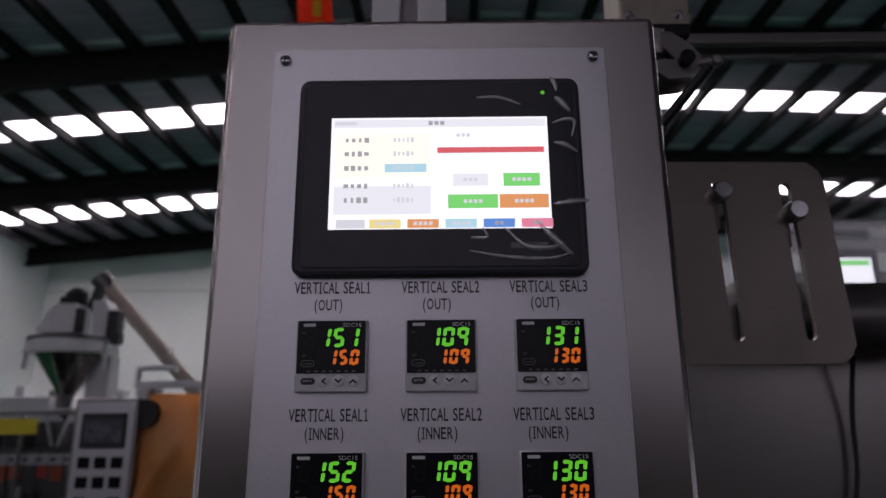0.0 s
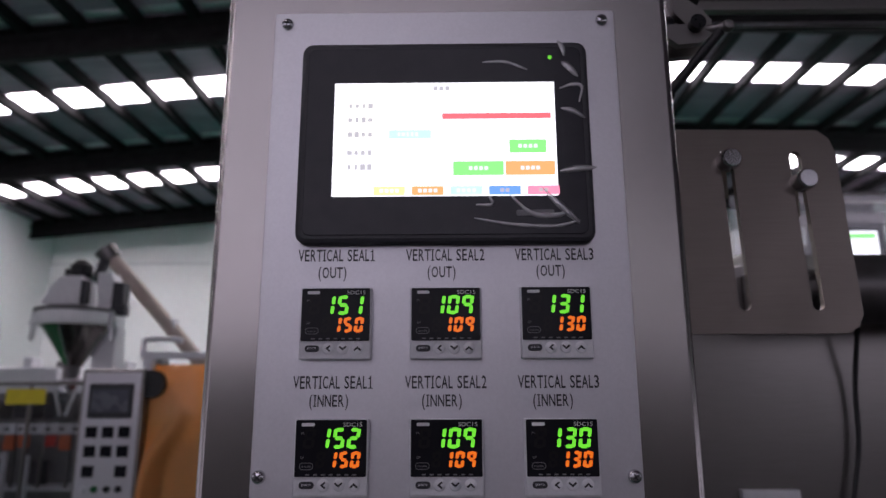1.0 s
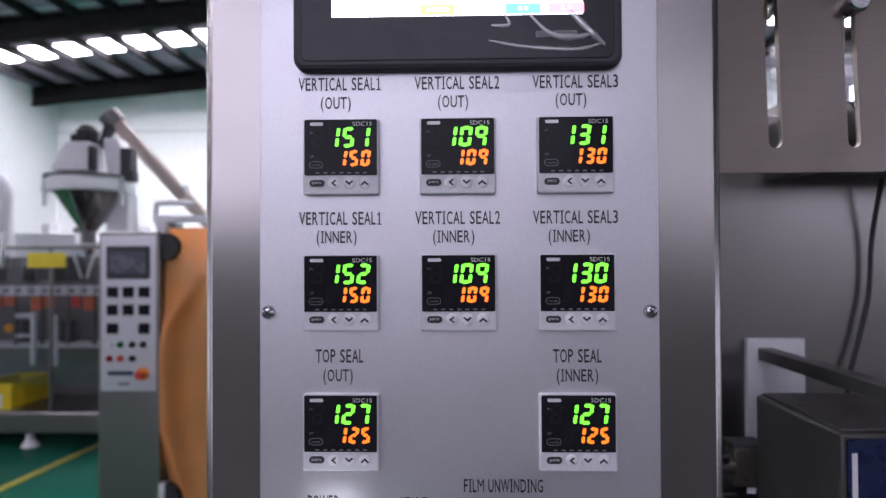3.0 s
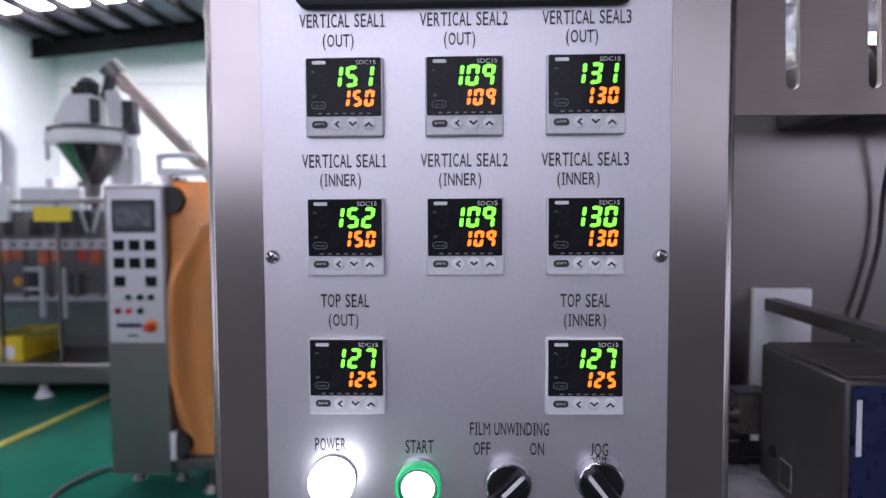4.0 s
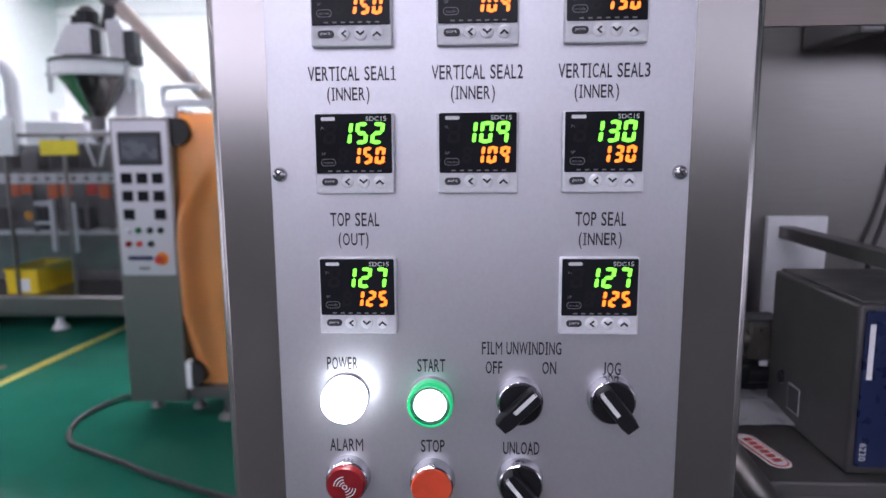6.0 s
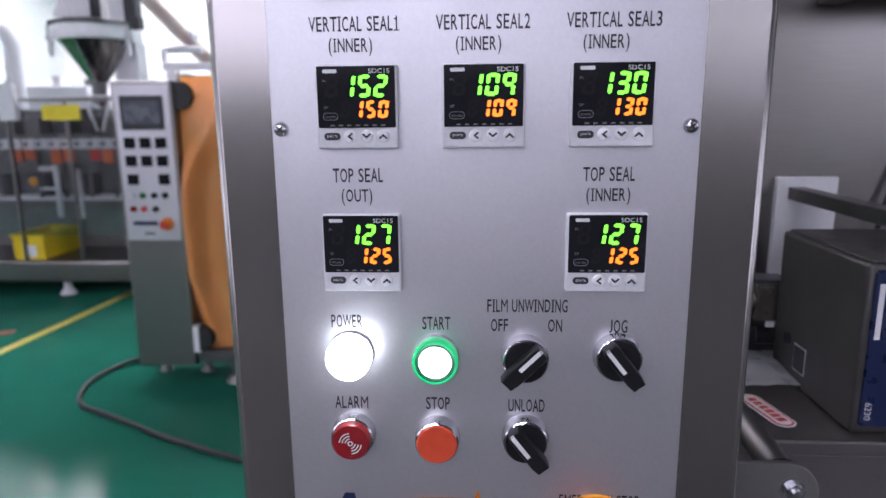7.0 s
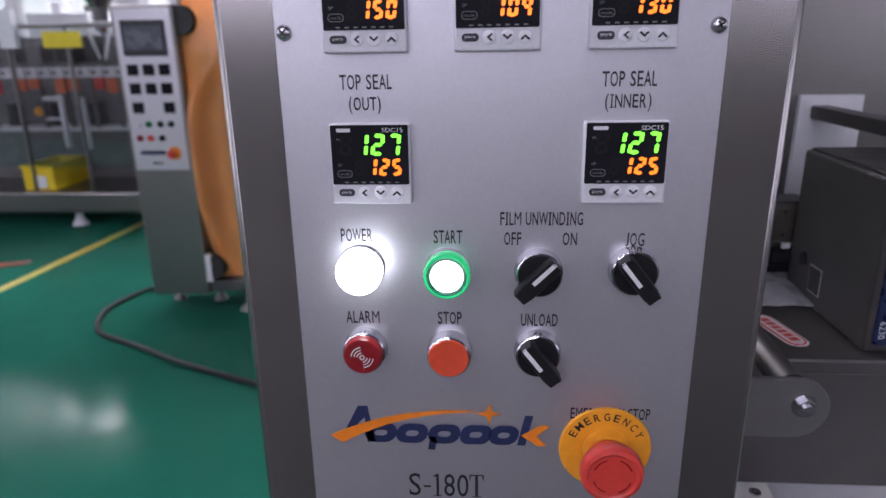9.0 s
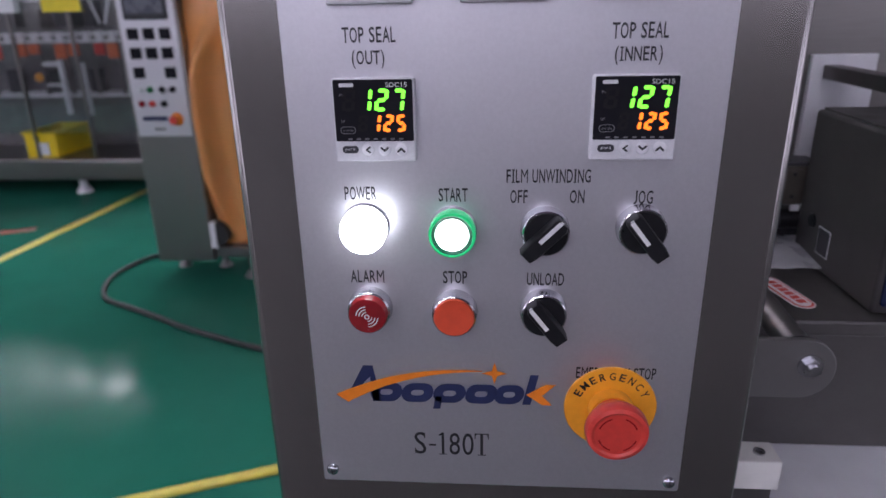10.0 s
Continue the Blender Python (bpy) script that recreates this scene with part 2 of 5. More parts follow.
def slab(w, h, r, front, back, edge=0.0, seg=5):
    """Rounded plate facing -y, its front edge eased by edge."""
    loops = [rr_loop(w, h, r, back, seg)]
    if edge:
        loops += [rr_loop(w, h, r, front + edge, seg), rr_loop(w - 0.6 * edge, h - 0.6 * edge, max(r - 0.3 * edge, 1e-4), front + 0.3 * edge, seg)]
        loops += [rr_loop(w - 2 * edge, h - 2 * edge, max(r - edge, 1e-4), front, seg)]
    else:
        loops += [rr_loop(w, h, r, front, seg)]
    return loft(loops)


def lathe(profile, seg=40):
    """Turned about the y axis; profile of (radius, y)."""
    bm = bmesh.new()
    rings = []
    for r, y in profile:
        rings.append([bm.verts.new((0, y, 0))] if r < 1e-6 else [bm.verts.new((r * math.cos(2 * math.pi * i / seg), y, r * math.sin(2 * math.pi * i / seg))) for i in range(seg)])
    for a, b in zip(rings, rings[1:]):
        for i in range(seg):
            j = (i + 1) % seg
            if len(a) == 1 and len(b) > 1:
                bm.faces.new((a[0], b[j], b[i]))
            elif len(b) == 1 and len(a) > 1:
                bm.faces.new((a[i], a[j], b[0]))
            elif len(a) > 1:
                bm.faces.new((a[i], a[j], b[j], b[i]))
    return bm


def rod(p0, p1, r0, r1=None, seg=20):
    p0, p1 = Vector(p0), Vector(p1)
    d = p1 - p0
    bm = bmesh.new()
    bmesh.ops.create_cone(bm, cap_ends=True, segments=seg, radius1=r0, radius2=r0 if r1 is None else r1, depth=d.length,
                          matrix=Matrix.Translation((p0 + p1) / 2) @ d.to_track_quat("Z", "Y").to_matrix().to_4x4())
    return bm


def beam(p0, p1, w, h, bevel=0.0):
    """Square bar from p0 to p1."""
    p0, p1 = Vector(p0), Vector(p1)
    d = p1 - p0
    b = box(-w / 2, w / 2, -h / 2, h / 2, -d.length / 2, d.length / 2, bevel)
    return moved(b, Matrix.Translation((p0 + p1) / 2) @ d.to_track_quat("Z", "Y").to_matrix().to_4x4())


def tube(points, r, seg=10, steps=8):
    """Round cable through points, smoothly."""
    p = [Vector(q) for q in points]
    p = [2 * p[0] - p[1]] + p + [2 * p[-1] - p[-2]]
    path = []
    for i in range(1, len(p) - 2):
        for k in range(steps):
            t = k / steps
            a, b, c, d = p[i - 1:i + 3]
            path.append(0.5 * (2 * b + (c - a) * t + (2 * a - 5 * b + 4 * c - d) * t * t + (3 * b - a - 3 * c + d) * t ** 3))
    path.append(p[-2])
    loops = []
    for i, q in enumerate(path):
        d = (path[min(i + 1, len(path) - 1)] - path[max(i - 1, 0)]).normalized()
        side = d.cross(Vector((0.31, 0.17, 0.93))).normalized()
        up = side.cross(d)
        loops.append([q + r * (math.cos(2 * math.pi * j / seg) * side + math.sin(2 * math.pi * j / seg) * up) for j in range(seg)])
    return loft(loops)


def outline(points, y0, y1):
    """Plate with the outline of (x, z) points, between depths y0 and y1."""
    return loft([[(x, y0, z) for x, z in points], [(x, y1, z) for x, z in points]])


TEXTS = {}


def words(text, w, h, bold=0.0):
    """Flat lettering w wide and h high, centred, facing -y."""
    key = (text, w, h, bold)
    if key not in TEXTS:
        cu = bpy.data.curves.new("words", "FONT")
        cu.body, cu.resolution_u, cu.offset = text, 3, bold
        tmp = bpy.data.objects.new("words", cu)
        scene.collection.objects.link(tmp)
        bpy.context.view_layer.update()
        me = bpy.data.meshes.new_from_object(tmp.evaluated_get(bpy.context.evaluated_depsgraph_get()))
        bpy.data.objects.remove(tmp)
        bpy.data.curves.remove(cu)
        xs, ys = [v.co.x for v in me.vertices], [v.co.y for v in me.vertices]
        kx, ky = w / (max(xs) - min(xs)), h / (max(ys) - min(ys))
        for v in me.vertices:
            v.co = ((v.co.x - (max(xs) + min(xs)) / 2) * kx, 0, (v.co.y - (max(ys) + min(ys)) / 2) * ky)
        me.materials.clear()
        TEXTS[key] = me
    return TEXTS[key].copy()


ADVANCE = dict(zip("ABCDEFGHIJKLMNOPRSTUVWY0123456789() -", (600, 589, 601, 678, 561, 521, 667, 675, 373, 417, 588, 498, 771, 667, 708, 551, 621, 557, 584, 656, 597, 902, 576, 546, 546, 546, 546, 546, 546, 546, 546, 546, 546, 383, 383, 313, 363)))


def strokes(*quads):
    """Flat four-cornered strokes facing -y."""
    bm = bmesh.new()
    for q in quads:
        bm.faces.new([bm.verts.new((x, 0, z)) for x, z in q])
    return bm


def bar(x0, x1, z0, z1):
    return ((x0, z0), (x1, z0), (x1, z1), (x0, z1))


def printed(text, w, h, bold=0.0):
    """A line of capitals w wide and h high, set like a humanist sans, with slab serifs on I and 1."""
    tall = "(" in text
    ch, cz = (0.745 * h, 0.086 * h) if tall else (h, 0.0)
    adv = [ADVANCE[c] for c in text]
    side = {"I": 42, "1": 60, "(": 60, ")": 60, "A": 8, "V": 8, "W": 10, "Y": 8, "T": 10}
    full = sum(adv) - side.get(text[0], 55) - side.get(text[-1], 55)
    k = w / full
    x = -w / 2 - side.get(text[0], 55) * k
    bms = []
    for c, a in zip(text, adv):
        sb = side.get(c, 55)
        gw, gx = (a - 2 * sb) * k, x + a * k / 2
        t = 0.125 * ch
        m = Matrix.Translation((gx, 0, cz))
        if c == "I":
            bms.append(moved(strokes(bar(-0.42 * t, 0.42 * t, -ch / 2 + 0.7 * t, ch / 2 - 0.7 * t), bar(-gw / 2, gw / 2, ch / 2 - 0.7 * t, ch / 2), bar(-gw / 2, gw / 2, -ch / 2, -ch / 2 + 0.7 * t)), m))
        elif c == "1":
            bms.append(moved(strokes(bar(-0.4 * t, 0.4 * t, -ch / 2 + 0.7 * t, ch / 2), bar(-gw / 2, gw / 2, -ch / 2, -ch / 2 + 0.7 * t), ((-gw / 2, ch * 0.26), (-0.4 * t, ch * 0.26), (-0.4 * t, ch * 0.36), (-gw / 2, ch * 0.34))), m))
        elif c != " ":
            me = words(c, gw, h if c in "()" else (0.7 * t if c == "-" else ch), 0.0 if c == "M" else bold)
            bm = bmesh.new()
            bm.from_mesh(me)
            bpy.data.meshes.remove(me)
            bms.append(moved(bm, m if c not in "()" else Matrix.Translation((gx, 0, 0))))
        x += a * k
    return join(*bms)


def print_line(text, x, y, z, w, h, mat, parent, label="", bold=0.0):
    ob = part("lettering", printed(text, w, h, bold), mat, parent, label)
    ob.location = (x, y, z)
    return ob


def letter(text, x, y, z, w, h, mat, parent, label="", bold=0.0):
    ob = part("lettering", words(text, w, h, bold), mat, parent, label)
    ob.location = (x, y, z)
    return ob


def holed(outer, holes, y0, y1):
    """Plate with the outline and the holes given as (x, z) points, between depths y0 and y1."""
    bm = bmesh.new()
    es = []
    for loop in [outer] + holes:
        vs = [bm.verts.new((x, y0, z)) for x, z in loop]
        es += [bm.edges.new((vs[i], vs[(i + 1) % len(vs)])) for i in range(len(vs))]
    bmesh.ops.triangle_fill(bm, use_beauty=True, edges=es)
    ext = bmesh.ops.extrude_face_region(bm, geom=bm.faces[:])
    bmesh.ops.translate(bm, verts=[v for v in ext["geom"] if isinstance(v, bmesh.types.BMVert)], vec=(0, y1 - y0, 0))
    return bm


def wpart(name, bm, mat, parent, label="", smooth=40):
    """A part given in world coordinates."""
    o = parent
    at = Vector()
    while o:
        at += o.location
        o = o.parent
    return part(name, moved(bm, Matrix.Translation(-at)), mat, parent, label, smooth)


# ---- the hall ----
RIDGE, FALL, FALL_EAST = 9.2, 0.085, 0.035   # roof height over x = 0 and its fall to both sides
HALF, BACK, FRONT = 16.0, 25.15, -9.0
GABLE_FILL = ((-7.4, 1.7, 1.9, 8.2), (4.6, 10.0, 1.5, 4.5))     # openings for the added light: x from and to, sill and head, in the south wall
STRIPS = [(-4.3, 0.2), (8.5, 0.5), (14.42, 0.46), (20.45, 0.55)]     # middle and half width of each skylight; the first, unseen, is added light on the west slope alone


def roof_z(x):
    return RIDGE - (FALL if x < 0 else FALL_EAST) * abs(x)


solid("floor", box(-HALF, HALF, -0.45, BACK, -0.2, 0.0), FLOOR, "glossy green painted factory floor", "floor", kind="structure")
# floor behind the camera, unseen and made grey against green bounce and reflections
solid("floor_unseen", box(-HALF, HALF, FRONT, -0.45, -0.2, 0.0), FLOOR_GREY, "unseen floor behind the camera, grey to keep reflections neutral", "floor", kind="structure")
solid("wall_north", outline([(-HALF, -0.2), (HALF, -0.2), (HALF, roof_z(HALF)), (0, RIDGE), (-HALF, roof_z(-HALF))], BACK, BACK + 0.25), WALL, "plain white gable wall of the hall", "wall", kind="structure")
# this closing wall is unseen; its dark grey keeps the steel's reflections dim
solid("wall_south", holed([(-HALF, -0.2), (HALF, -0.2), (HALF, roof_z(HALF)), (0, RIDGE), (-HALF, roof_z(-HALF))], [[(a, lo), (b, lo), (b, hi), (a, hi)] for a, b, lo, hi in GABLE_FILL], FRONT - 0.25, FRONT), WALL_DARK, "unseen plain gable wall of the hall, grey to keep reflections dark", "wall", kind="structure")
# unseen glowing sheets, added to light the cabinet's front and the back panel
for i, (a, b, lo, hi) in enumerate(GABLE_FILL):
    solid(("window_9", "window_12")[i], box(a, b, FRONT - 0.15, FRONT - 0.10, lo, hi), FILL_SHEET, "unseen tall glowing sheet added in the gable wall as fill light", "window", kind="structure")
# the side sheets are unseen too, added to brighten the cabinet's rounded edges
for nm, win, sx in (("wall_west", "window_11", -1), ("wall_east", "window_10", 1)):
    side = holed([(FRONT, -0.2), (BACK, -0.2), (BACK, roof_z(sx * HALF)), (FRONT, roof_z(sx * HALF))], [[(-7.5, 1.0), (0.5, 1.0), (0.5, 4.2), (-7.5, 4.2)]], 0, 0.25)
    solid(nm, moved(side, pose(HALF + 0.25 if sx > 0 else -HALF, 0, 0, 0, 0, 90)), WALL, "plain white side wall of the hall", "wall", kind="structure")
    solid(win, box(sx * (HALF + 0.125) - 0.025, sx * (HALF + 0.125) + 0.025, -7.5, 0.5, 1.0, 4.2), FILL_SHEET, "unseen long glowing sheet added in the side wall as fill light", "window", kind="structure")

sheets = []
edges = [FRONT - 0.25]
for s, hw in STRIPS:
    edges += [s - hw, s + hw]
edges.append(BACK + 0.25)
for a, b in zip(edges[0::2], edges[1::2]):
    for sx in (-1, 1):
        sheets.append(loft([[(0, a, RIDGE), (0, a, RIDGE + 0.08), (sx * (HALF + .2), a, roof_z(sx * HALF) + 0.08), (sx * (HALF + .2), a, roof_z(sx * HALF))],
                            [(0, b, RIDGE), (0, b, RIDGE + 0.08), (sx * (HALF + .2), b, roof_z(sx * HALF) + 0.08), (sx * (HALF + .2), b, roof_z(sx * HALF))]]))
a, b = STRIPS[0][0] - STRIPS[0][1], STRIPS[0][0] + STRIPS[0][1]
sheets.append(loft([[(0, y, RIDGE), (0, y, RIDGE + 0.08), (HALF + .2, y, roof_z(HALF) + 0.08), (HALF + .2, y, roof_z(HALF))] for y in (a, b)]))
solid("ceiling", join(*sheets), ROOF, "grey corrugated roof sheets between dark purlins", "ceiling", kind="structure")
for i, (s, hw) in enumerate(STRIPS):
    bm = join(*[loft([[(0, s - hw, RIDGE + .01), (0, s - hw, RIDGE + .04), (sx * HALF, s - hw, roof_z(sx * HALF) + .04), (sx * HALF, s - hw, roof_z(sx * HALF) + .01)],
                      [(0, s + hw, RIDGE + .01), (0, s + hw, RIDGE + .04), (sx * HALF, s + hw, roof_z(sx * HALF) + .04), (sx * HALF, s + hw, roof_z(sx * HALF) + .01)]]) for sx in ((-1,) if hw < 0.4 else (-1, 1))])
    solid(f"window_{i + 1}", bm, DAY, "bright translucent skylight strip across the roof", "skylight", "roof skylights", "structure")
purl = []
for k in range(14):
    for sx in (-1, 1):
        x = sx * (0.55 + 1.12 * k)
        purl.append(box(x - 0.075, x + 0.075, FRONT, BACK, roof_z(x) - 0.25, roof_z(x) - 0.005))
solid("trim_purlins", join(*purl), BEAM, "dark steel purlins under the roof", "roof purlins", kind="structure")
raft = []
for y in (-7.4, -1.2, 5.0, 11.3, 17.5, 23.7):
    for sx in (-1, 1):
        for dz, hw, hh in ((-0.25, 0.13, 0.02), (-0.35, 0.012, 0.34), (-0.70, 0.13, 0.02)):
            raft.append(loft([[(sx * xx, y + a * hw, roof_z(sx * xx) + dz + b * hh) for a, b in ((-1, -1), (1, -1), (1, 1), (-1, 1))] for xx in (0, HALF)]))
for sx in (-1, 1):
    raft.append(loft([[(sx * xx, BACK - 0.12 + a * 0.1, roof_z(sx * xx) - 0.16 + b * 0.15) for a, b in ((-1, -1), (1, -1), (1, 1), (-1, 1))] for xx in (0, HALF)]))
solid("trim_rafters", join(*raft), BEAM, "dark steel portal frame rafters", "roof rafters", kind="structure")
# pale bars stand in for the light that shows above each rafter
laps = []
for y in (4.85, 11.05, 17.2):
    for k in range(13):
        for sx in (-1, 1):
            xa, xb = sx * (0.70 + 1.12 * k), sx * (1.52 + 1.12 * k)
            laps.append(loft([[(xx, y - 0.11, roof_z(xx) - 0.03), (xx, y + 0.11, roof_z(xx) - 0.03), (xx, y + 0.11, roof_z(xx) - 0.005), (xx, y - 0.11, roof_z(xx) - 0.005)] for xx in (xa, xb)]))
solid("trim_roof_dashes", join(*laps), GREY, "pale bars under the roof drawing the bright dashes above the rafters", "roof laps", kind="structure")
solid("trim_wall_rail", box(-HALF, HALF, BACK - 0.03, BACK, 6.35, 6.43), material("wall_seam", (0.62, 0.62, 0.64), 0.6), "pale horizontal seam on the gable wall", "wall seam", kind="structure")

for x0, y0, x1, y1, half in ((-2.83, 0.9, -2.52, 5.0, 0.032), (-3.4, 0.02, 1.2, 1.89, 0.021)):
    d = Vector((x1 - x0, y1 - y0, 0)).normalized()
    s = Vector((-d.y, d.x, 0)) * half
    a, b = Vector((x0, y0, 0.001)), Vector((x1, y1, 0.001))
    bm = loft([[a - s, a + s, a + s + Vector((0, 0, .003)), a - s + Vector((0, 0, .003))], [b - s, b + s, b + s + Vector((0, 0, .003)), b - s + Vector((0, 0, .003))]])
    solid("trim_floor_line", bm, LINE, "worn yellow line painted on the green floor", "floor line", kind="structure")
solid("trim_floor_mark", moved(box(-1.1, 0.5, -0.035, 0.035, 0.001, 0.004), pose(-3.3, 3.1, 0, 0, 0, 22)), WORN_RED, "faded red line on the green floor", "floor line", kind="structure")

# ---- control cabinet ----
cab = thing("control_cabinet", (0, 0.003, 0.1), "brushed stainless steel control cabinet with a silver front plate", "control cabinet")


def cabinet_body(w, y0, y1, z0, z1, r):
    loops = []
    for z, ins in ((z0, 0.0), (z1 - r, 0.0), (z1 - 0.3 * r, 0.3 * r), (z1, r)):
        pts = rr_loop(w - 2 * ins, y1 - y0 - 2 * ins, max(r - ins, 0.002), 0, 6)
        loops.append([(x, (y0 + y1) / 2 + q, z) for x, _, q in pts])
    return planes(loft(loops))


wpart("body", moved(cabinet_body(0.332, 0.003, 0.27, 0.1, 1.641, 0.0055), Matrix.Translation((0.002, 0, 0))), STEEL, cab)
for sx in (-1, 1):
    for y in (0.05, 0.22):
        wpart("leg", join(rod((sx * 0.12, y, 0.03), (sx * 0.12, y, 0.1), 0.012), rod((sx * 0.12, y, 0), (sx * 0.12, y, 0.03), 0.03, 0.02)), STEEL_DULL, cab)
plate = part("faceplate", moved(slab(0.2535, 0.6705, 0.002, 0, 0.003, 0.0006), Matrix.Translation((0, -0.003, 1.1772))), PANEL, cab, "silver anodised front plate")


def screw(x, z, turn):
    bm = lathe([(0, -0.0026), (0.0022, -0.0026), (0.0035, -0.0020), (0.0043, -0.0008), (0.0045, 0), (0.0045, 0.0006), (0, 0.0006)], 24)
    s = part("screw", bm, CHROME, plate, "small bright cross-head screw")
    s.location = (x, -0.0036, z - 0.1)
    for a in (0, 90):
        c = part("screw_slot", box(-0.0024, 0.0024, -0.0030, -0.0024, -0.0005, 0.0005), INK, plate)
        c.matrix_basis = Matrix.Translation((x, -0.0036, z - 0.1)) @ pose(0, 0, 0, 0, a + turn, 0)


for i, (x, z) in enumerate(((-0.1172, 1.603), (0.1172, 1.604), (-0.121, 1.28), (0.121, 1.28), (-0.1195, 0.952), (0.1195, 0.950))):
    screw(x, z, 17 * i + 8)

TEXT = [("VERTICAL SEAL1", -0.075, 1.4258, 0.0530, 0.0083), ("(OUT)", -0.0775, 1.4128, 0.0192, 0.0103),
        ("VERTICAL SEAL2", 0.0, 1.4258, 0.0540, 0.0083), ("(OUT)", -0.0025, 1.4130, 0.0192, 0.0103),
        ("VERTICAL SEAL3", 0.075, 1.4258, 0.0540, 0.0083), ("(OUT)", 0.0722, 1.4135, 0.0194, 0.0103),
        ("VERTICAL SEAL1", -0.0748, 1.3398, 0.0530, 0.0083), ("(INNER)", -0.0772, 1.3270, 0.0256, 0.0103),
        ("VERTICAL SEAL2", 0.0, 1.3398, 0.0540, 0.0083), ("(INNER)", -0.0025, 1.3270, 0.0262, 0.0103),
        ("VERTICAL SEAL3", 0.0745, 1.3398, 0.0535, 0.0083), ("(INNER)", 0.0705, 1.3270, 0.0260, 0.0103),
        ("TOP SEAL", -0.0755, 1.2522, 0.0305, 0.0085), ("(OUT)", -0.0765, 1.2390, 0.0188, 0.0103),
        ("TOP SEAL", 0.075, 1.2522, 0.0305, 0.0085), ("(INNER)", 0.075, 1.2390, 0.0260, 0.0103),
        ("FILM UNWINDING", 0.028, 1.1705, 0.0498, 0.0083), ("POWER", -0.086, 1.1598, 0.0198, 0.0085), ("START", -0.029, 1.1588, 0.0178, 0.0085),
        ("OFF", 0.0108, 1.1578, 0.0105, 0.0082), ("ON", 0.0455, 1.1578, 0.0087, 0.0082), ("JOG", 0.0845, 1.1575, 0.0112, 0.0085),
        ("ALARM", -0.085, 1.1045, 0.0218, 0.0086), ("STOP", -0.0286, 1.1045, 0.0154, 0.0086), ("UNLOAD", 0.0285, 1.1038, 0.0232, 0.0086),
        ("EMERGENCY STOP", 0.077, 1.0368, 0.0520, 0.0084)]
for s, x, z, w, h in TEXT:
    print_line(s, x, -0.0034, z - 0.1, w, h, INK, plate, bold=0.011)

# model name in a narrow roman face: thin and thick strokes with serifs
H = 0.0185
glyphs = [moved(printed("S", 0.0083, H, 0.0), Matrix.Translation((-0.0213, 0, 0))), strokes(bar(-0.0152, -0.0102, -0.0020, -0.0006))]
glyphs += [strokes(bar(-0.0185, -0.0178, 0.0042, 0.0088), bar(-0.0252, -0.0245, -0.0088, -0.0042))]
glyphs += [strokes(bar(-0.0062, -0.0044, -H / 2 + 0.0007, H / 2), bar(-0.0080, -0.0026, -H / 2, -H / 2 + 0.0007), ((-0.0082, 0.0064), (-0.0062, 0.0070), (-0.0062, 0.0090), (-0.0082, 0.0074)))]
glyphs += [moved(printed("8", 0.0076, H, 0.0), Matrix.Translation((0.0030, 0, 0))), moved(printed("0", 0.0080, H, 0.0), Matrix.Translation((0.0124, 0, 0)))]
glyphs += [strokes(bar(0.0210, 0.0230, -H / 2 + 0.0007, H / 2 - 0.0009), bar(0.0190, 0.0250, -H / 2, -H / 2 + 0.0007), bar(0.0170, 0.0270, H / 2 - 0.0009, H / 2),
                   ((0.0170, 0.0045), (0.0175, 0.0045), (0.0182, H / 2 - 0.0009), (0.0170, H / 2 - 0.0009)), ((0.0265, 0.0045), (0.0270, 0.0045), (0.0270, H / 2 - 0.0009), (0.0258, H / 2 - 0.0009)))]
model = part("lettering", join(*glyphs), INK, plate)
model.location = (-0.0335, -0.0034, 0.877)

# maker's mark: plain slanted blocks, a swoosh and a star
mark = []
for cx, w, h, r in ((-0.0385, 0.0220, 0.0150, 0.0072), (-0.0170, 0.0220, 0.0150, 0.0072), (0.0050, 0.0220, 0.0150, 0.0072), (0.0265, 0.0210, 0.0150, 0.0062), (0.0455, 0.0200, 0.0150, 0.0072)):
    pts = [(p[0] + 0.2 * p[2], p[2]) for p in rr_loop(w, h, r, 0, 4)]
    hole = [(cx + 0.40 * x, z * 0.30) for x, z in pts]
    pts = [(cx + x, z) for x, z in pts]
    mark.append(loft([[(x, -0.0003, z) for x, z in pts], [(x, -0.0003, z) for x, z in hole]], close=False))
mark.append(outline([(-0.0065, -0.0125), (-0.0015, -0.0125), (0.0000, -0.0020), (-0.0045, -0.0020)], -0.0003, 0))
mark.append(outline([(0.0545, -0.0075), (0.0600, -0.0075), (0.0650, 0.0155), (0.0595, 0.0155)], -0.0003, 0))
mark.append(outline([(-0.0660, -0.0040), (-0.0535, 0.0205), (-0.0470, 0.0205), (-0.0490, 0.0120), (-0.0530, 0.0080), (-0.0585, -0.0010)], -0.0003, 0))
mark.append(outline([(-0.0492, 0.0120), (-0.0470, 0.0205), (-0.0425, -0.0075), (-0.0482, -0.0075)], -0.0003, 0))
lg = part("printed_mark", join(*mark), NAVY, plate, "navy blue printed maker's mark")
lg.location = (-0.0385, -0.0034, 1.0185 - 0.1)
sw_top, sw_bot = [], []
for i in range(31):
    t = i / 30
    x = -0.0735 + 0.101 * t
    z = -0.0055 + 0.0235 * (1 - (1 - t) ** 2.3)
    th = 0.0055 * (1 - t) ** 0.8 + 0.0004
    sw_top.append((x, z + th / 2))
    sw_bot.append((x + 0.008 * (1 - t), z - th / 2))
sw = part("printed_swoosh", outline(sw_top + sw_bot[::-1], -0.0003, 0), ORANGE, plate, "orange printed swoosh")
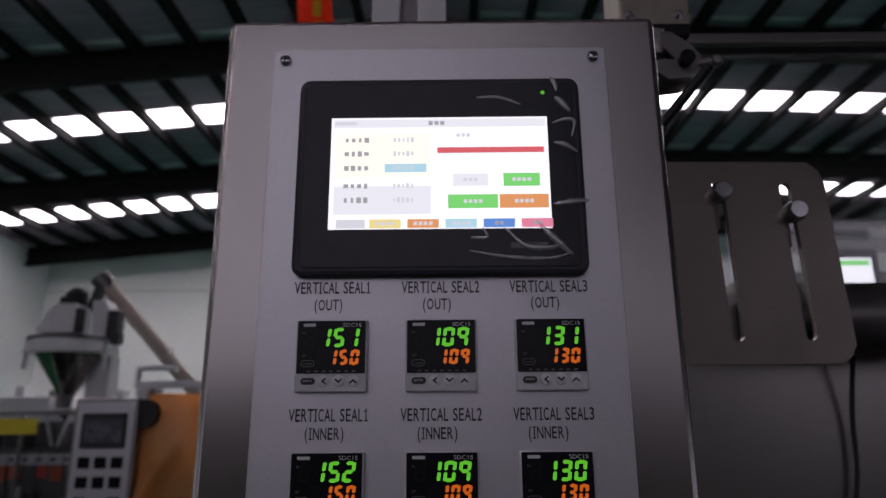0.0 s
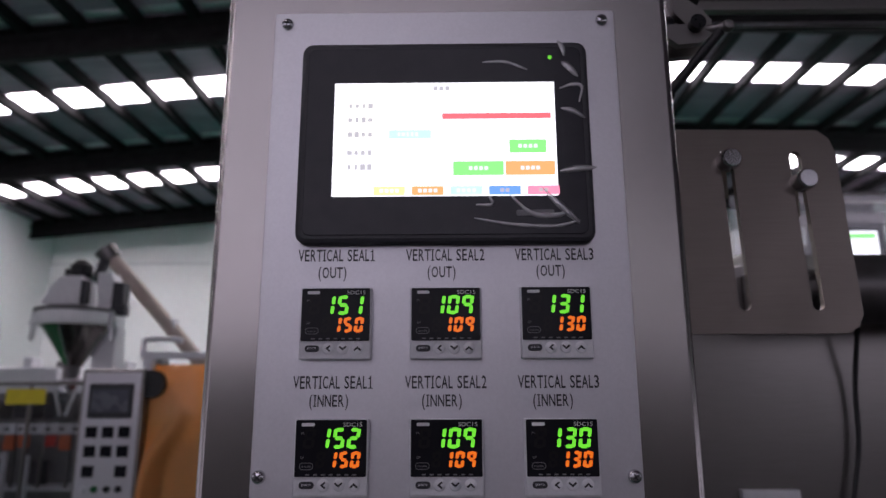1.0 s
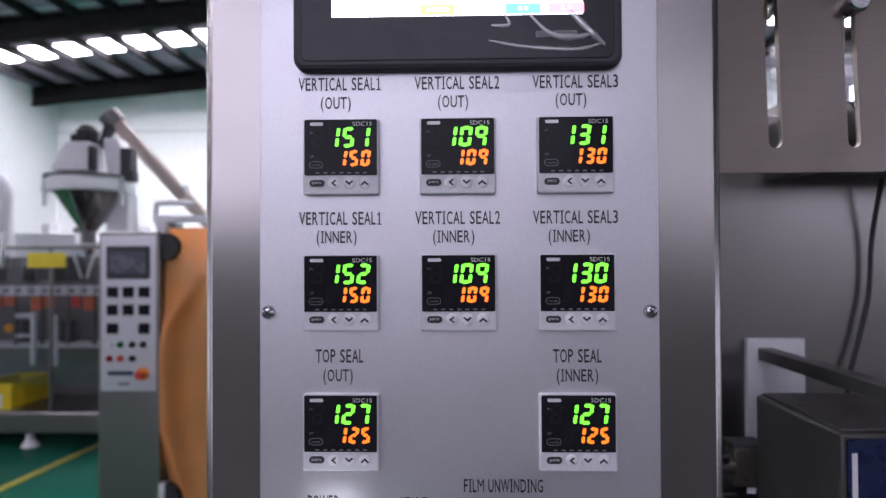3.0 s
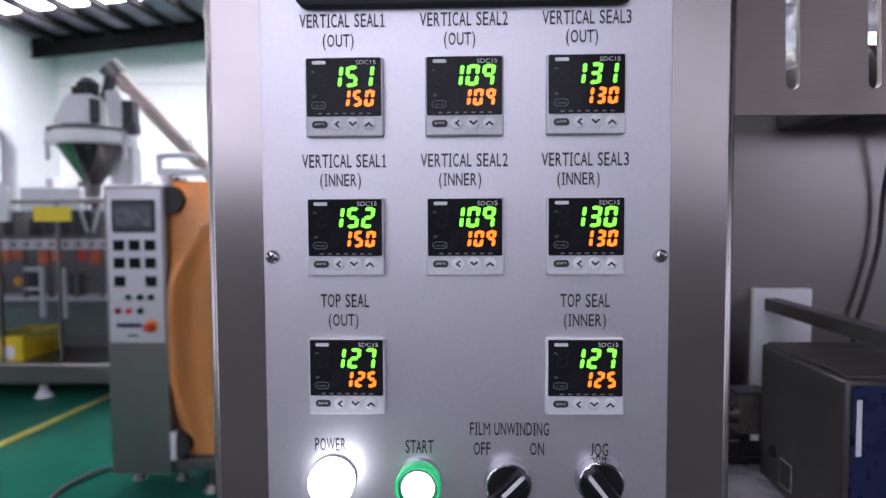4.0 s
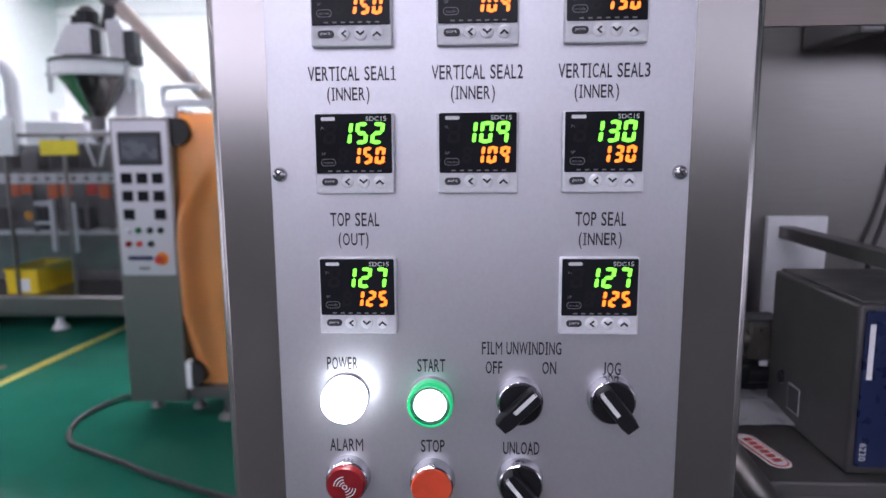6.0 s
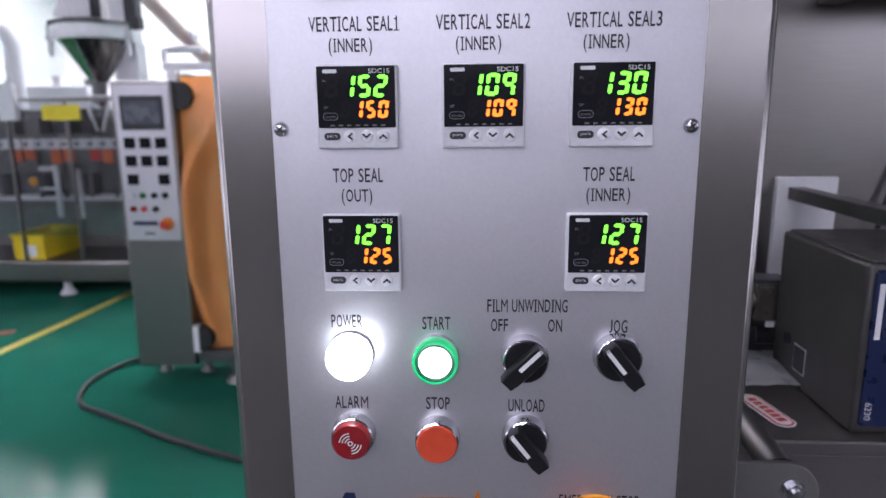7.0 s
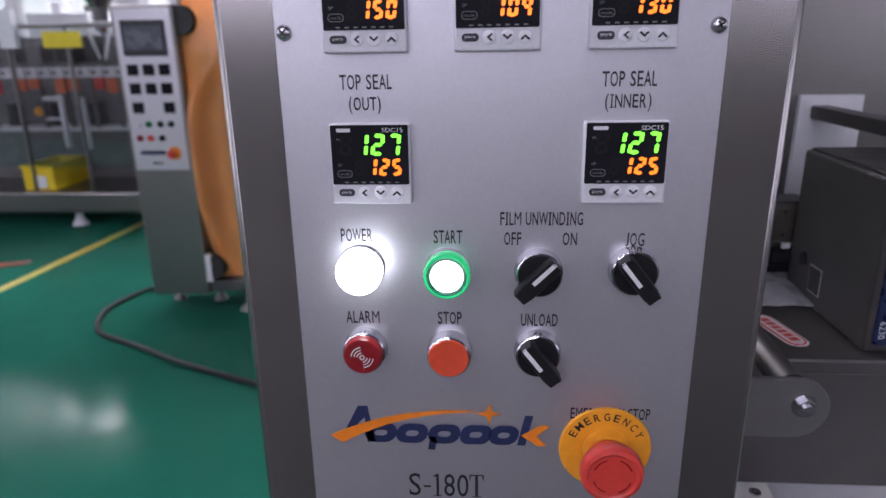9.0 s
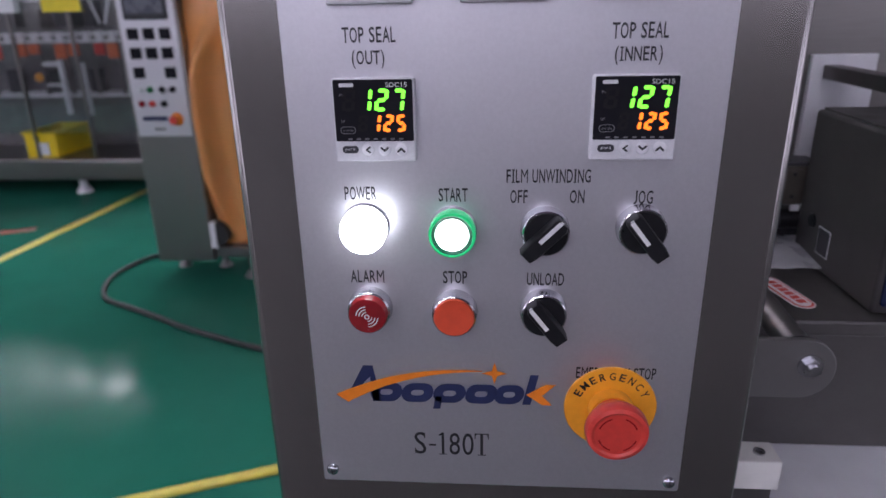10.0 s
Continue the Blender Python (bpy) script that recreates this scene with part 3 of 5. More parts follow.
sw.location = (-0.0385, -0.0038, 1.0185 - 0.1)
star = [((0.0085 if k % 2 == 0 else 0.0026) * math.sin(k * math.pi / 4), (0.0085 if k % 2 == 0 else 0.0026) * math.cos(k * math.pi / 4)) for k in range(8)]
st = part("printed_star", outline(star, -0.0003, 0), ORANGE, plate, "orange printed star")
st.location = (-0.003, -0.0038, 1.0350 - 0.1)
tick = part("printed_tick", outline([(-0.010, 0.0005), (0.003, 0.0085), (0.0095, 0.0085), (0.0005, 0.0), (0.0075, -0.0075), (0.001, -0.0075)], -0.0003, 0), ORANGE, plate, "orange printed arrow shape")
tick.location = (0.0285, -0.0038, 1.0185 - 0.1)

# ---- operator screen ----
hmi = thing("touch_screen", (0, 0, 1.5075), "black framed touch screen showing a bright menu", "touch screen")
part("bezel", slab(0.2065, 0.1495, 0.008, -0.009, 0, 0.003), BLACK_SOFT, hmi)
part("rim", slab(0.196, 0.139, 0.005, -0.0096, -0.0085, 0.0004), SCREEN_BORDER, hmi, "glossy dark screen border")
SCREEN = material("lit_screen", (0.02, 0.02, 0.02), 0.2, emit=(0.93, 0.95, 1.0), power=4.8)
disp = part("display", slab(0.1565, 0.0845, 0.0005, -0.0099, -0.0092), SCREEN, hmi, "bright white lit display")


def tint(name, c, p):
    return material("lit_" + name, (0.02, 0.02, 0.02), 0.2, emit=c, power=1.3 * p)


LIT = {"red": tint("red", (1.0, 0.16, 0.19), 2.2), "green": tint("green", (0.25, 0.95, 0.23), 2.3), "orange": tint("orange", (1.0, 0.42, 0.15), 2.4),
       "yellow": tint("yellow", (1.0, 0.85, 0.32), 2.7), "blue": tint("blue", (0.14, 0.36, 0.95), 2.3), "cyan": tint("cyan", (0.50, 0.85, 1.0), 2.6),
       "pink": tint("pink", (1.0, 0.29, 0.44), 2.4), "cream": tint("cream", (1.0, 0.99, 0.88), 3.4), "ice": tint("ice", (0.90, 0.93, 1.0), 2.9),
       "text": tint("text", (0.66, 0.66, 0.72), 1.7), "pale": tint("pale", (0.84, 0.87, 0.95), 2.5)}


def patch(name, u, v, w, h, c, up=0.0):
    """u, v: centre from the display's upper left corner as fractions; w, h likewise."""
    o = part(name, slab(w * 0.1565, h * 0.0845, 0.0004, -0.0003 - up, 0, seg=2), LIT[c], disp)
    o.location = ((u - 0.5) * 0.1565, -0.0100, (0.5 - v) * 0.0845)


patch("title_bar", 0.5, 0.055, 0.98, 0.075, "ice")
patch("panel_block", 0.24, 0.35, 0.44, 0.40, "cream")
patch("panel_block", 0.24, 0.75, 0.44, 0.25, "ice")
patch("progress_bar", 0.735, 0.305, 0.49, 0.05, "red")
patch("soft_key", 0.64, 0.575, 0.16, 0.11, "ice")
patch("soft_key", 0.872, 0.575, 0.165, 0.115, "green")
patch("soft_key", 0.65, 0.765, 0.225, 0.12, "green")
patch("soft_key", 0.88, 0.765, 0.22, 0.12, "orange")
patch("soft_key", 0.10, 0.955, 0.13, 0.075, "pale")
for u, c in ((0.255, "yellow"), (0.425, "orange"), (0.595, "cyan"), (0.765, "blue"), (0.935, "pink")):
    patch("soft_key", u, 0.955, 0.14, 0.075, c)
patch("value_field", 0.345, 0.465, 0.19, 0.075, "cyan", 0.0002)
rng = random.Random(4)
for v in (0.21, 0.335, 0.465, 0.625, 0.75):
    for u0, cnt, step in ((0.075, 4, 0.030), (0.295, 5, 0.020)):
        for k in range(cnt):
            patch("glyph_bar", u0 + step * k, v, step * rng.uniform(0.35, 0.75), rng.uniform(0.03, 0.05), "text" if u0 < 0.2 else "pale", 0.0004)
for k in range(3):
    patch("glyph_bar", 0.46 + 0.027 * k, 0.055, 0.019, 0.035, "text", 0.0004)
for u, v, n in ((0.07, 0.055, 1), (0.61, 0.17, 3), (0.64, 0.575, 3), (0.872, 0.575, 4), (0.65, 0.765, 4), (0.88, 0.765, 4), (0.255, 0.955, 4), (0.425, 0.955, 4), (0.595, 0.955, 4), (0.765, 0.955, 2), (0.935, 0.955, 2)):
    for k in range(n):
        patch("glyph_bar", u + 0.023 * (k - (n - 1) / 2), v, 0.10 if n == 1 else 0.016, 0.03, "pale" if n != 2 else "text", 0.0004)
led = part("status_light", lathe([(0, -0.0008), (0.0012, -0.0006), (0.0014, 0)], 12), LED_GREEN, hmi)
led.location = (0.076, -0.0097, 0.0615)
mb = part("maker_bar", slab(0.026, 0.0042, 0.001, -0.0002, 0, seg=2), GREY_INK, hmi, "small grey printed bar")
mb.location = (0.062, -0.0098, -0.0545)

# creases of the protective film on the screen's border; pale ribbons draw their highlights
CREASES = [[(0.0275, 0.0581), (0.0437, 0.0581), (0.0596, 0.0521)],
           [(0.0819, 0.0747), (0.0853, 0.0692), (0.0862, 0.0624)],
           [(0.0843, 0.0581), (0.0894, 0.0538), (0.0956, 0.0461)],
           [(0.0819, 0.0372), (0.0911, 0.0402), (0.098, 0.0384), (0.0956, 0.0265)],
           [(0.0824, 0.0222), (0.0908, 0.0201), (0.0993, 0.0145)],
           [(0.0799, -0.0248), (0.0915, -0.0231), (0.1054, -0.0222)],
           [(0.0214, -0.0487), (0.0327, -0.0483), (0.0297, -0.0414)],
           [(0.0446, -0.0414), (0.0594, -0.0547), (0.076, -0.0564), (0.0859, -0.053)],
           [(0.066, -0.036), (0.08, -0.05), (0.092, -0.062)],
           [(0.02, -0.058), (0.045, -0.0625), (0.075, -0.064), (0.092, -0.06)]]
crease_mat = glass_material("crease_highlight", (0.75, 0.75, 0.77), 0.35, 0.42)
for k, pts in enumerate(CREASES):
    p = [Vector((x, 0, z)) for x, z in pts]
    p = [2 * p[0] - p[1]] + p + [2 * p[-1] - p[-2]]
    line = []
    for i in range(1, len(p) - 2):
        for s in range(8):
            t = s / 8
            a, b, c, d = p[i - 1:i + 3]
            line.append(0.5 * (2 * b + (c - a) * t + (2 * a - 5 * b + 4 * c - d) * t * t + (3 * b - a - 3 * c + d) * t ** 3))
    line.append(p[-2])
    loops = []
    for i, q in enumerate(line):
        u = i / (len(line) - 1)
        d = (line[min(i + 1, len(line) - 1)] - line[max(i - 1, 0)]).normalized()
        n = Vector((-d.z, 0, d.x))
        w = (0.0004 + (0.0009 + 0.0006 * (k % 3)) * math.sin(math.pi * u) ** 0.7) * (1 + 0.35 * noise.noise((q.x * 180, k * 3.1, q.z * 180)))
        loops.append([q + n * w + Vector((0, -0.0098, 0)), q + n * 0.2 * w + Vector((0, -0.0098 - 0.8 * w, 0)), q - n * w + Vector((0, -0.0098, 0)), q - n * 0.1 * w + Vector((0, -0.0099, 0))])
    part("film_crease_glint", loft(loops), crease_mat, hmi, "crease in the protective film, its highlight drawn as a pale ribbon", smooth=80)

# ---- temperature controllers ----
SEGS = {"0": "abcdef", "1": "bc", "2": "abged", "3": "abgcd", "4": "fgbc", "5": "afgcd", "6": "afgedc", "7": "abc", "8": "abcdefg", "9": "abcfg"}
DIGITS = {}


def digit_mesh(ch, w, h, th):
    key = (ch, w, h)
    if key in DIGITS:
        return DIGITS[key]
    a, b, g = w / 2, h / 2, th / 2
    c = 0.06 * th
    hor = lambda z, s: [(-a + c + g, z), (-a + c + 2 * g, z + g), (a - c - 2 * g, z + g), (a - c - g, z), (a - c - 2 * g, z - g), (-a + c + 2 * g, z - g)]
    ver = lambda x, z0, z1: [(x, z0 + c + 0.3 * g), (x + g, z0 + c + 0.9 * g), (x + g, z1 - c - 0.9 * g), (x, z1 - c - 0.3 * g), (x - g, z1 - c - 0.9 * g), (x - g, z0 + c + 0.9 * g)]
    shape = {"a": hor(b - g, 1), "g": hor(0, 0), "d": hor(-b + g, 1), "f": ver(-a + g, 0, b), "b": ver(a - g, 0, b), "e": ver(-a + g, -b, 0), "c": ver(a - g, -b, 0)}
    made = []
    for s in SEGS[ch]:
        bm = outline([(x + 0.13 * z, z) for x, z in shape[s]], -0.0001, 0)
        me = bpy.data.meshes.new("segment")
        bmesh.ops.recalc_face_normals(bm, faces=bm.faces)
        bm.to_mesh(me)
        bm.free()
        made.append(me)
    DIGITS[key] = made
    return made


CHEV = {"left": [(0.0012, 0.0022), (0.0020, 0.0015), (0.0002, 0), (0.0020, -0.0015), (0.0012, -0.0022), (-0.0015, 0)]}
CHEV["down"] = [(z * 1.25, x * 0.9) for x, z in CHEV["left"]]
CHEV["up"] = [(z * 1.25, -x * 0.9) for x, z in CHEV["left"]]


def controller(x, z, pv, sv, dot=False):
    t = thing("temperature_controller", (x, 0, z), f"square digital temperature controller reading {pv} in green over {sv} in amber", "temperature controller", "temperature controllers")
    part("bezel", slab(0.048, 0.048, 0.0012, -0.0055, 0, 0.0010, 3), GREY, t)
    win = part("window", moved(slab(0.0458, 0.0352, 0.0008, -0.0008, 0.0004, 0.0003, 3), Matrix.Translation((0, -0.0055, 0.0058))), WINDOW, t, "smoked dark display window")
    for text, zz, hh, mat, xr in ((pv, 0.0120, 0.0128, LED_GREEN, 0.0184), (sv, -0.0012, 0.0102, LED_AMBER, 0.0188)):
        w, gap = (0.0076, 0.0019) if mat == LED_GREEN else (0.0058, 0.0016)
        for k, ch in enumerate(reversed(text)):
            for me in digit_mesh(ch, w, hh, 0.0022 if mat == LED_GREEN else 0.0020):
                d = part("segment", me, mat, win)
                d.location = (xr - w / 2 - k * (w + gap), -0.0066, zz)
    for hh, w, gap, xr, zz, count in ((0.0128, 0.0076, 0.0019, 0.0184, 0.0120, len(pv)), (0.0102, 0.0058, 0.0016, 0.0188, -0.0012, len(sv))):
        for me in digit_mesh("8", w, hh, 0.0022 if hh > 0.012 else 0.0020):
            d = part("unlit_segment", me.copy(), SEG_OFF, win)
            d.location = (xr - w / 2 - count * (w + gap), -0.0066, zz)
    o = part("printed_bar", moved(slab(0.0084, 0.0021, 0.0007, -0.0001, 0, seg=2), Matrix.Shear("XZ", 4, (0.0, 0.0))), WHITE_INK, win, "small white printed bar")
    o.location = (-0.0150, -0.0065, 0.0205)
    letter("SDC15", 0.0138, -0.0065, 0.0205, 0.0122, 0.0026, WHITE_INK, win)
    letter("PV", -0.0180, -0.0065, 0.0150, 0.0026, 0.0016, GREY_INK, win)
    letter("SP", -0.0180, -0.0065, 0.0000, 0.0026, 0.0016, GREY_INK, win)
    ring = loft([rr_loop(0.0090, 0.0044, 0.0020, -0.0001, 4), rr_loop(0.0082, 0.0036, 0.0017, -0.0001, 4)], close=False)
    o = part("mode_outline", ring, GREY_INK, win)
    o.location = (-0.0154, -0.0065, -0.0052)
    letter("mode", -0.0154, -0.0065, -0.0052, 0.0060, 0.0016, GREY_INK, win)
    for k in range(7):
        o = part("printed_bar", slab(0.0026, 0.0009, 0.0002, -0.0001, 0, seg=1), GREY_INK, win)
        o.location = (-0.0145 + 0.0050 * k, -0.0065, -0.0104)
    para = part("key", moved(slab(0.0096, 0.0044, 0.0021, -0.0008, 0.0003, 0.0004, 4), Matrix.Translation((-0.0150, -0.0055, -0.0168))), BLACK_SOFT, t, "dark oval key")
    letter("para", -0.0150, -0.0065, -0.0168, 0.0058, 0.0017, GREY, para)
    for kx, kind in ((-0.0045, "left"), (0.0055, "down"), (0.0153, "up")):
        key = part("key", moved(lathe([(0, -0.0009), (0.0030, -0.0009), (0.0036, -0.0005), (0.0040, 0.0002)], 20), Matrix.Translation((kx, -0.0055, -0.0168))), KEY, t, "round pale key")
        o = part("arrow", outline(CHEV[kind], -0.0001, 0), INK, key)
        o.location = (kx, -0.0066, -0.0168)
    if dot:
        o = part("indicator_dot", lathe([(0, -0.0002), (0.0009, -0.0001), (0.0010, 0)], 10), LED_GREEN, win)
        o.location = (0.0100, -0.0065, -0.0088)


for x, z, pv, sv, dot in ((-0.0735, 1.3785, "151", "150", False), (0.0003, 1.3785, "109", "109", False), (0.0742, 1.3787, "131", "130", False),
                          (-0.0738, 1.2925, "152", "150", False), (0.0004, 1.2925, "109", "109", False), (0.0745, 1.2925, "130", "130", False),
                          (-0.0740, 1.2048, "127", "125", False), (0.0745, 1.2050, "127", "125", False)):
    controller(x, z, pv, sv, dot)

# ---- push buttons and switches ----
def collar(parent, r=0.0148, deep=0.011):
    part("collar", lathe([(r - 0.004, 0), (r, 0), (r, -0.0015), (r - 0.0006, -0.0030), (r - 0.0008, -deep), (r - 0.0018, -deep - 0.001), (r - 0.003, -deep), (r - 0.003, -0.002)]), CHROME, parent, "chrome collar")


b = thing("push_button", (-0.0838, 0, 1.1388), "lit white power lamp button with a domed lens", "push button", "panel buttons")
collar(b, 0.0148, 0.006)
part("lens_skirt", lathe([(0.0142, -0.004), (0.0142, -0.0122)]), LAMP_SKIRT, b, "softly lit white lens skirt")
part("lens", lathe([(0.0142, -0.0122), (0.0138, -0.0140), (0.0124, -0.0162), (0.0095, -0.0182), (0.005, -0.0192), (0, -0.0195)]), LAMP_WHITE, b, "glowing white lens")
b = thing("push_button", (-0.0293, 0, 1.1370), "lit green start button with a clear green rim", "push button", "panel buttons")
collar(b, 0.0148, 0.005)
part("rim", lathe([(0.0143, -0.004), (0.0146, -0.0118), (0.0141, -0.0136), (0.0132, -0.0142), (0.0124, -0.0137)]), GREEN_RING, b, "translucent green rim")
part("inner_ring", lathe([(0.0124, -0.0137), (0.0121, -0.0118), (0.0104, -0.0112), (0.0102, -0.0120)]), GREEN_DEEP, b, "dark green inner ring")
part("lens", lathe([(0.0102, -0.008), (0.0102, -0.0128), (0.0094, -0.0138), (0, -0.0143)]), LAMP_GREEN, b, "glowing pale green lens")
b = thing("push_button", (-0.0840, 0, 1.0828), "unlit red alarm button with a sound-wave symbol", "push button", "panel buttons")
collar(b, 0.0145, 0.008)
part("lens", lathe([(0.0128, -0.004), (0.0128, -0.0125), (0.0116, -0.0142), (0, -0.0150)]), RED_LENS, b, "dark red lens")
arcs = []
for k, r in enumerate((0.0014, 0.0032, 0.0051, 0.0070)):
    spans = ((0, 360),) if k == 0 else ((95, 175), (275, 355))
    for a0, a1 in spans:
        n = 24
        lo = [((r - 0.00034) * math.cos(radians(a0 + (a1 - a0) * i / n)), (r - 0.00034) * math.sin(radians(a0 + (a1 - a0) * i / n))) for i in range(n + 1)]
        hi = [((r + 0.00034) * math.cos(radians(a0 + (a1 - a0) * i / n)), (r + 0.00034) * math.sin(radians(a0 + (a1 - a0) * i / n))) for i in range(n + 1)]
        bm = bmesh.new()
        va, vb = [bm.verts.new((x, -0.01515, z)) for x, z in lo], [bm.verts.new((x, -0.01515, z)) for x, z in hi]
        for i in range(n):
            bm.faces.new((va[i], va[i + 1], vb[i + 1], vb[i]))
        arcs.append(bm)
part("symbol", join(*arcs), WHITE_INK, b, "white sound-wave symbol")
b = thing("push_button", (-0.0290, 0, 1.0812), "flat orange-red stop button in a chrome collar", "push button", "panel buttons")
collar(b, 0.0148, 0.010)
part("cap", lathe([(0.0131, -0.004), (0.0131, -0.0112), (0.0123, -0.0122), (0.0095, -0.0120), (0, -0.0119)]), ORANGE_RED, b, "orange-red cap")


def selector(x, z, angle, text):
    t = thing("selector_switch", (x, 0, z), text, "selector switch", "panel switches")
    collar(t, 0.0150, 0.0090)
    part("dial", lathe([(0.0134, -0.004), (0.0134, -0.0100), (0.0128, -0.0112), (0, -0.0116)]), BLACK, t, "black round dial")
    pts = [(0.0036, 0.0136), (0.0052, 0.0110), (0.0052, -0.0125), (0.0042, -0.0178), (-0.0042, -0.0178), (-0.0052, -0.0125), (-0.0052, 0.0110), (-0.0036, 0.0136)]
    small = [(0.86 * px, 0.97 * pz) for px, pz in pts]
    g = part("grip", loft([[(px, -0.0100, pz) for px, pz in pts], [(px, -0.0186, pz) for px, pz in pts], [(px, -0.0200, pz) for px, pz in small]]), BLACK, t, "black lever grip")
    w = part("pointer", box(-0.0013, 0.0013, -0.0003, 0.0001, -0.0080, 0.0092), WHITE_INK, g, "white pointer line")
    w.location = (-0.0016, -0.0202, 0.0036)
    tip = part("pointer_tip", box(-0.0011, 0.0011, 0, 0.0006, -0.0040, 0.0), WHITE_INK, g, "white pointer line")
    tip.matrix_basis = pose(-0.0012, -0.0202, 0.0132, 62, 0, 0)
    for o in (g,):
        o.matrix_basis = pose(0, 0, 0, 0, angle, 0)


selector(0.0270, 1.1370, 45, "black selector switch turned to the on side")
selector(0.0842, 1.1385, -38, "black jog selector switch turned to one side")
selector(0.0277, 1.0822, -38, "black unload selector switch turned to one side")

e = thing("emergency_stop", (0.0747, 0, 1.0110), "red mushroom emergency stop button on an amber ring", "emergency stop")
part("ring", lathe([(0.012, 0), (0.0305, 0), (0.0307, -0.0015), (0.0300, -0.0024), (0.012, -0.0024)], 56), YELLOW, e, "amber warning ring")
part("base", lathe([(0.0150, -0.002), (0.0150, -0.009), (0.0140, -0.011), (0.012, -0.011)]), YELLOW, e, "amber collar")
part("cap", lathe([(0.0125, -0.008), (0.0130, -0.013), (0.0150, -0.018), (0.0188, -0.0215), (0.0201, -0.0245), (0.0201, -0.0290), (0.0190, -0.0316), (0.0165, -0.0325), (0.0150, -0.0319), (0.0146, -0.0315), (0, -0.0313)], 56), RED, e, "red mushroom cap")
for a0 in (20, 110, 200, 290):
    n = 10
    bm = bmesh.new()
    va = [[bm.verts.new((r * math.cos(radians(a0 + 5 * i)), -0.0318, r * math.sin(radians(a0 + 5 * i)))) for i in range(n + 1)] for r in (0.0118, 0.0128)]
    for i in range(n):
        bm.faces.new((va[0][i], va[0][i + 1], va[1][i + 1], va[1][i]))
    part("arrow_arc", bm, RED_LENS, e, "moulded turning arrow")
for k, ch in enumerate("EMERGENCY"):
    a = 62 - 15.5 * k
    r = 0.0246
    o = part("lettering", words(ch, 0.0040 if ch != "M" else 0.005, 0.0056, 0.012), INK, e)
    o.matrix_basis = Matrix.Translation((-r * math.sin(radians(a)), -0.0027, r * math.cos(radians(a)))) @ pose(0, 0, 0, 0, -a, 0)


def oblong(cx, z0, z1, r, lean=0.0, n=8):
    pts = [(cx + lean + r * math.cos(math.pi * i / n), z1 - r + r * math.sin(math.pi * i / n)) for i in range(n + 1)]
    return pts + [(cx + r * math.cos(math.pi + math.pi * i / n), z0 + r + r * math.sin(math.pi + math.pi * i / n)) for i in range(n + 1)]


def hexbolt(parent, at, r=0.006, name="bolt"):
    head = bmesh.new()
    bmesh.ops.create_cone(head, cap_ends=True, segments=6, radius1=r, radius2=r, depth=0.7 * r)
    bm = join(moved(head, Matrix.Translation((0, -0.55 * r, 0)) @ pose(0, 0, 0, 90, 0, 0)), lathe([(1.35 * r, 0), (1.35 * r, -0.2 * r), (0, -0.2 * r)], 24),
              lathe([(0.55 * r, -0.8 * r), (0.55 * r, -1.25 * r), (0, -1.3 * r)], 16))
    return wpart(name, moved(bm, Matrix.Translation(at)), CHROME, parent, "bright hexagon bolt")


# ---- packing machine beside the cabinet ----
br = thing("slotted_bracket", (0.1684, 0.09, 1.377), "satin steel bracket plate with two long slots fixed to the cabinet", "bracket")
wpart("plate", holed([(0.1684, 1.378), (0.322, 1.378), (0.330, 1.383), (0.3355, 1.393), (0.3305, 1.530), (0.3265, 1.543), (0.317, 1.551), (0.1684, 1.553)],
                     [oblong(0.2415, 1.3965, 1.5340, 0.0052, -0.0035), oblong(0.3005, 1.3965, 1.5320, 0.0048, -0.0045)], 0.087, 0.093), STEEL_WARM, br)
for x, z in ((0.2378, 1.5225), (0.2985, 1.5045)):
    s = lathe([(0, -0.0135), (0.0070, -0.0135), (0.0082, -0.0122), (0.0088, -0.0100), (0.0088, 0), (0.0045, 0), (0.0045, 0.03), (0, 0.03)], 28)
    wpart("bolt", moved(s, Matrix.Translation((x, 0.087, z))), CHROME, br, "round-headed bright clamp bolt")
    wpart("slide_block", box(x - 0.010, x + 0.010, 0.110, 0.125, z - 0.024, z + 0.013, 0.002), OLIVE, br, "brassy clamp block behind the slot")

hg = thing("door_stay", (0.166, 0.1, 1.6), "pivoting door stay with a black rod and a ball end", "hinge")
wpart("mount_block", box(0.172, 0.240, 0.105, 0.16, 1.7005, 1.775, 0.003), OLIVE, hg, "olive anodised mounting block")
wpart("mount_foot", box(0.172, 0.236, 0.100, 0.165, 1.686, 1.698, 0.001), BLACK, hg)
for x, z in ((0.181, 1.710), (0.228, 1.710), (0.181, 1.750), (0.228, 1.748)):
    hexbolt(hg, (x, 0.105, z), 0.0036)
for y in (0.086, 0.110):
    wpart("arm", outline([(0.196, 1.640), (0.206, 1.632), (0.226, 1.634), (0.236, 1.642), (0.237, 1.656), (0.228, 1.668), (0.212, 1.680), (0.202, 1.680), (0.204, 1.664), (0.214, 1.652), (0.198, 1.652)], y, y + 0.008), STEEL_MATT, hg, "cast steel lever arm")
wpart("pivot", rod((0.190, 0.100, 1.656), (0.204, 0.100, 1.654), 0.0115), BLACK, hg, "dark pivot bush")
wpart("pin", rod((0.222, 0.078, 1.650), (0.222, 0.122, 1.650), 0.007), BLACK, hg, "dark cross pin")
wpart("hub", join(rod((0.1684, 0.100, 1.664), (0.190, 0.100, 1.662), 0.0125), box(0.196, 0.210, 0.094, 0.110, 1.660, 1.690, 0.001)), STEEL, hg)
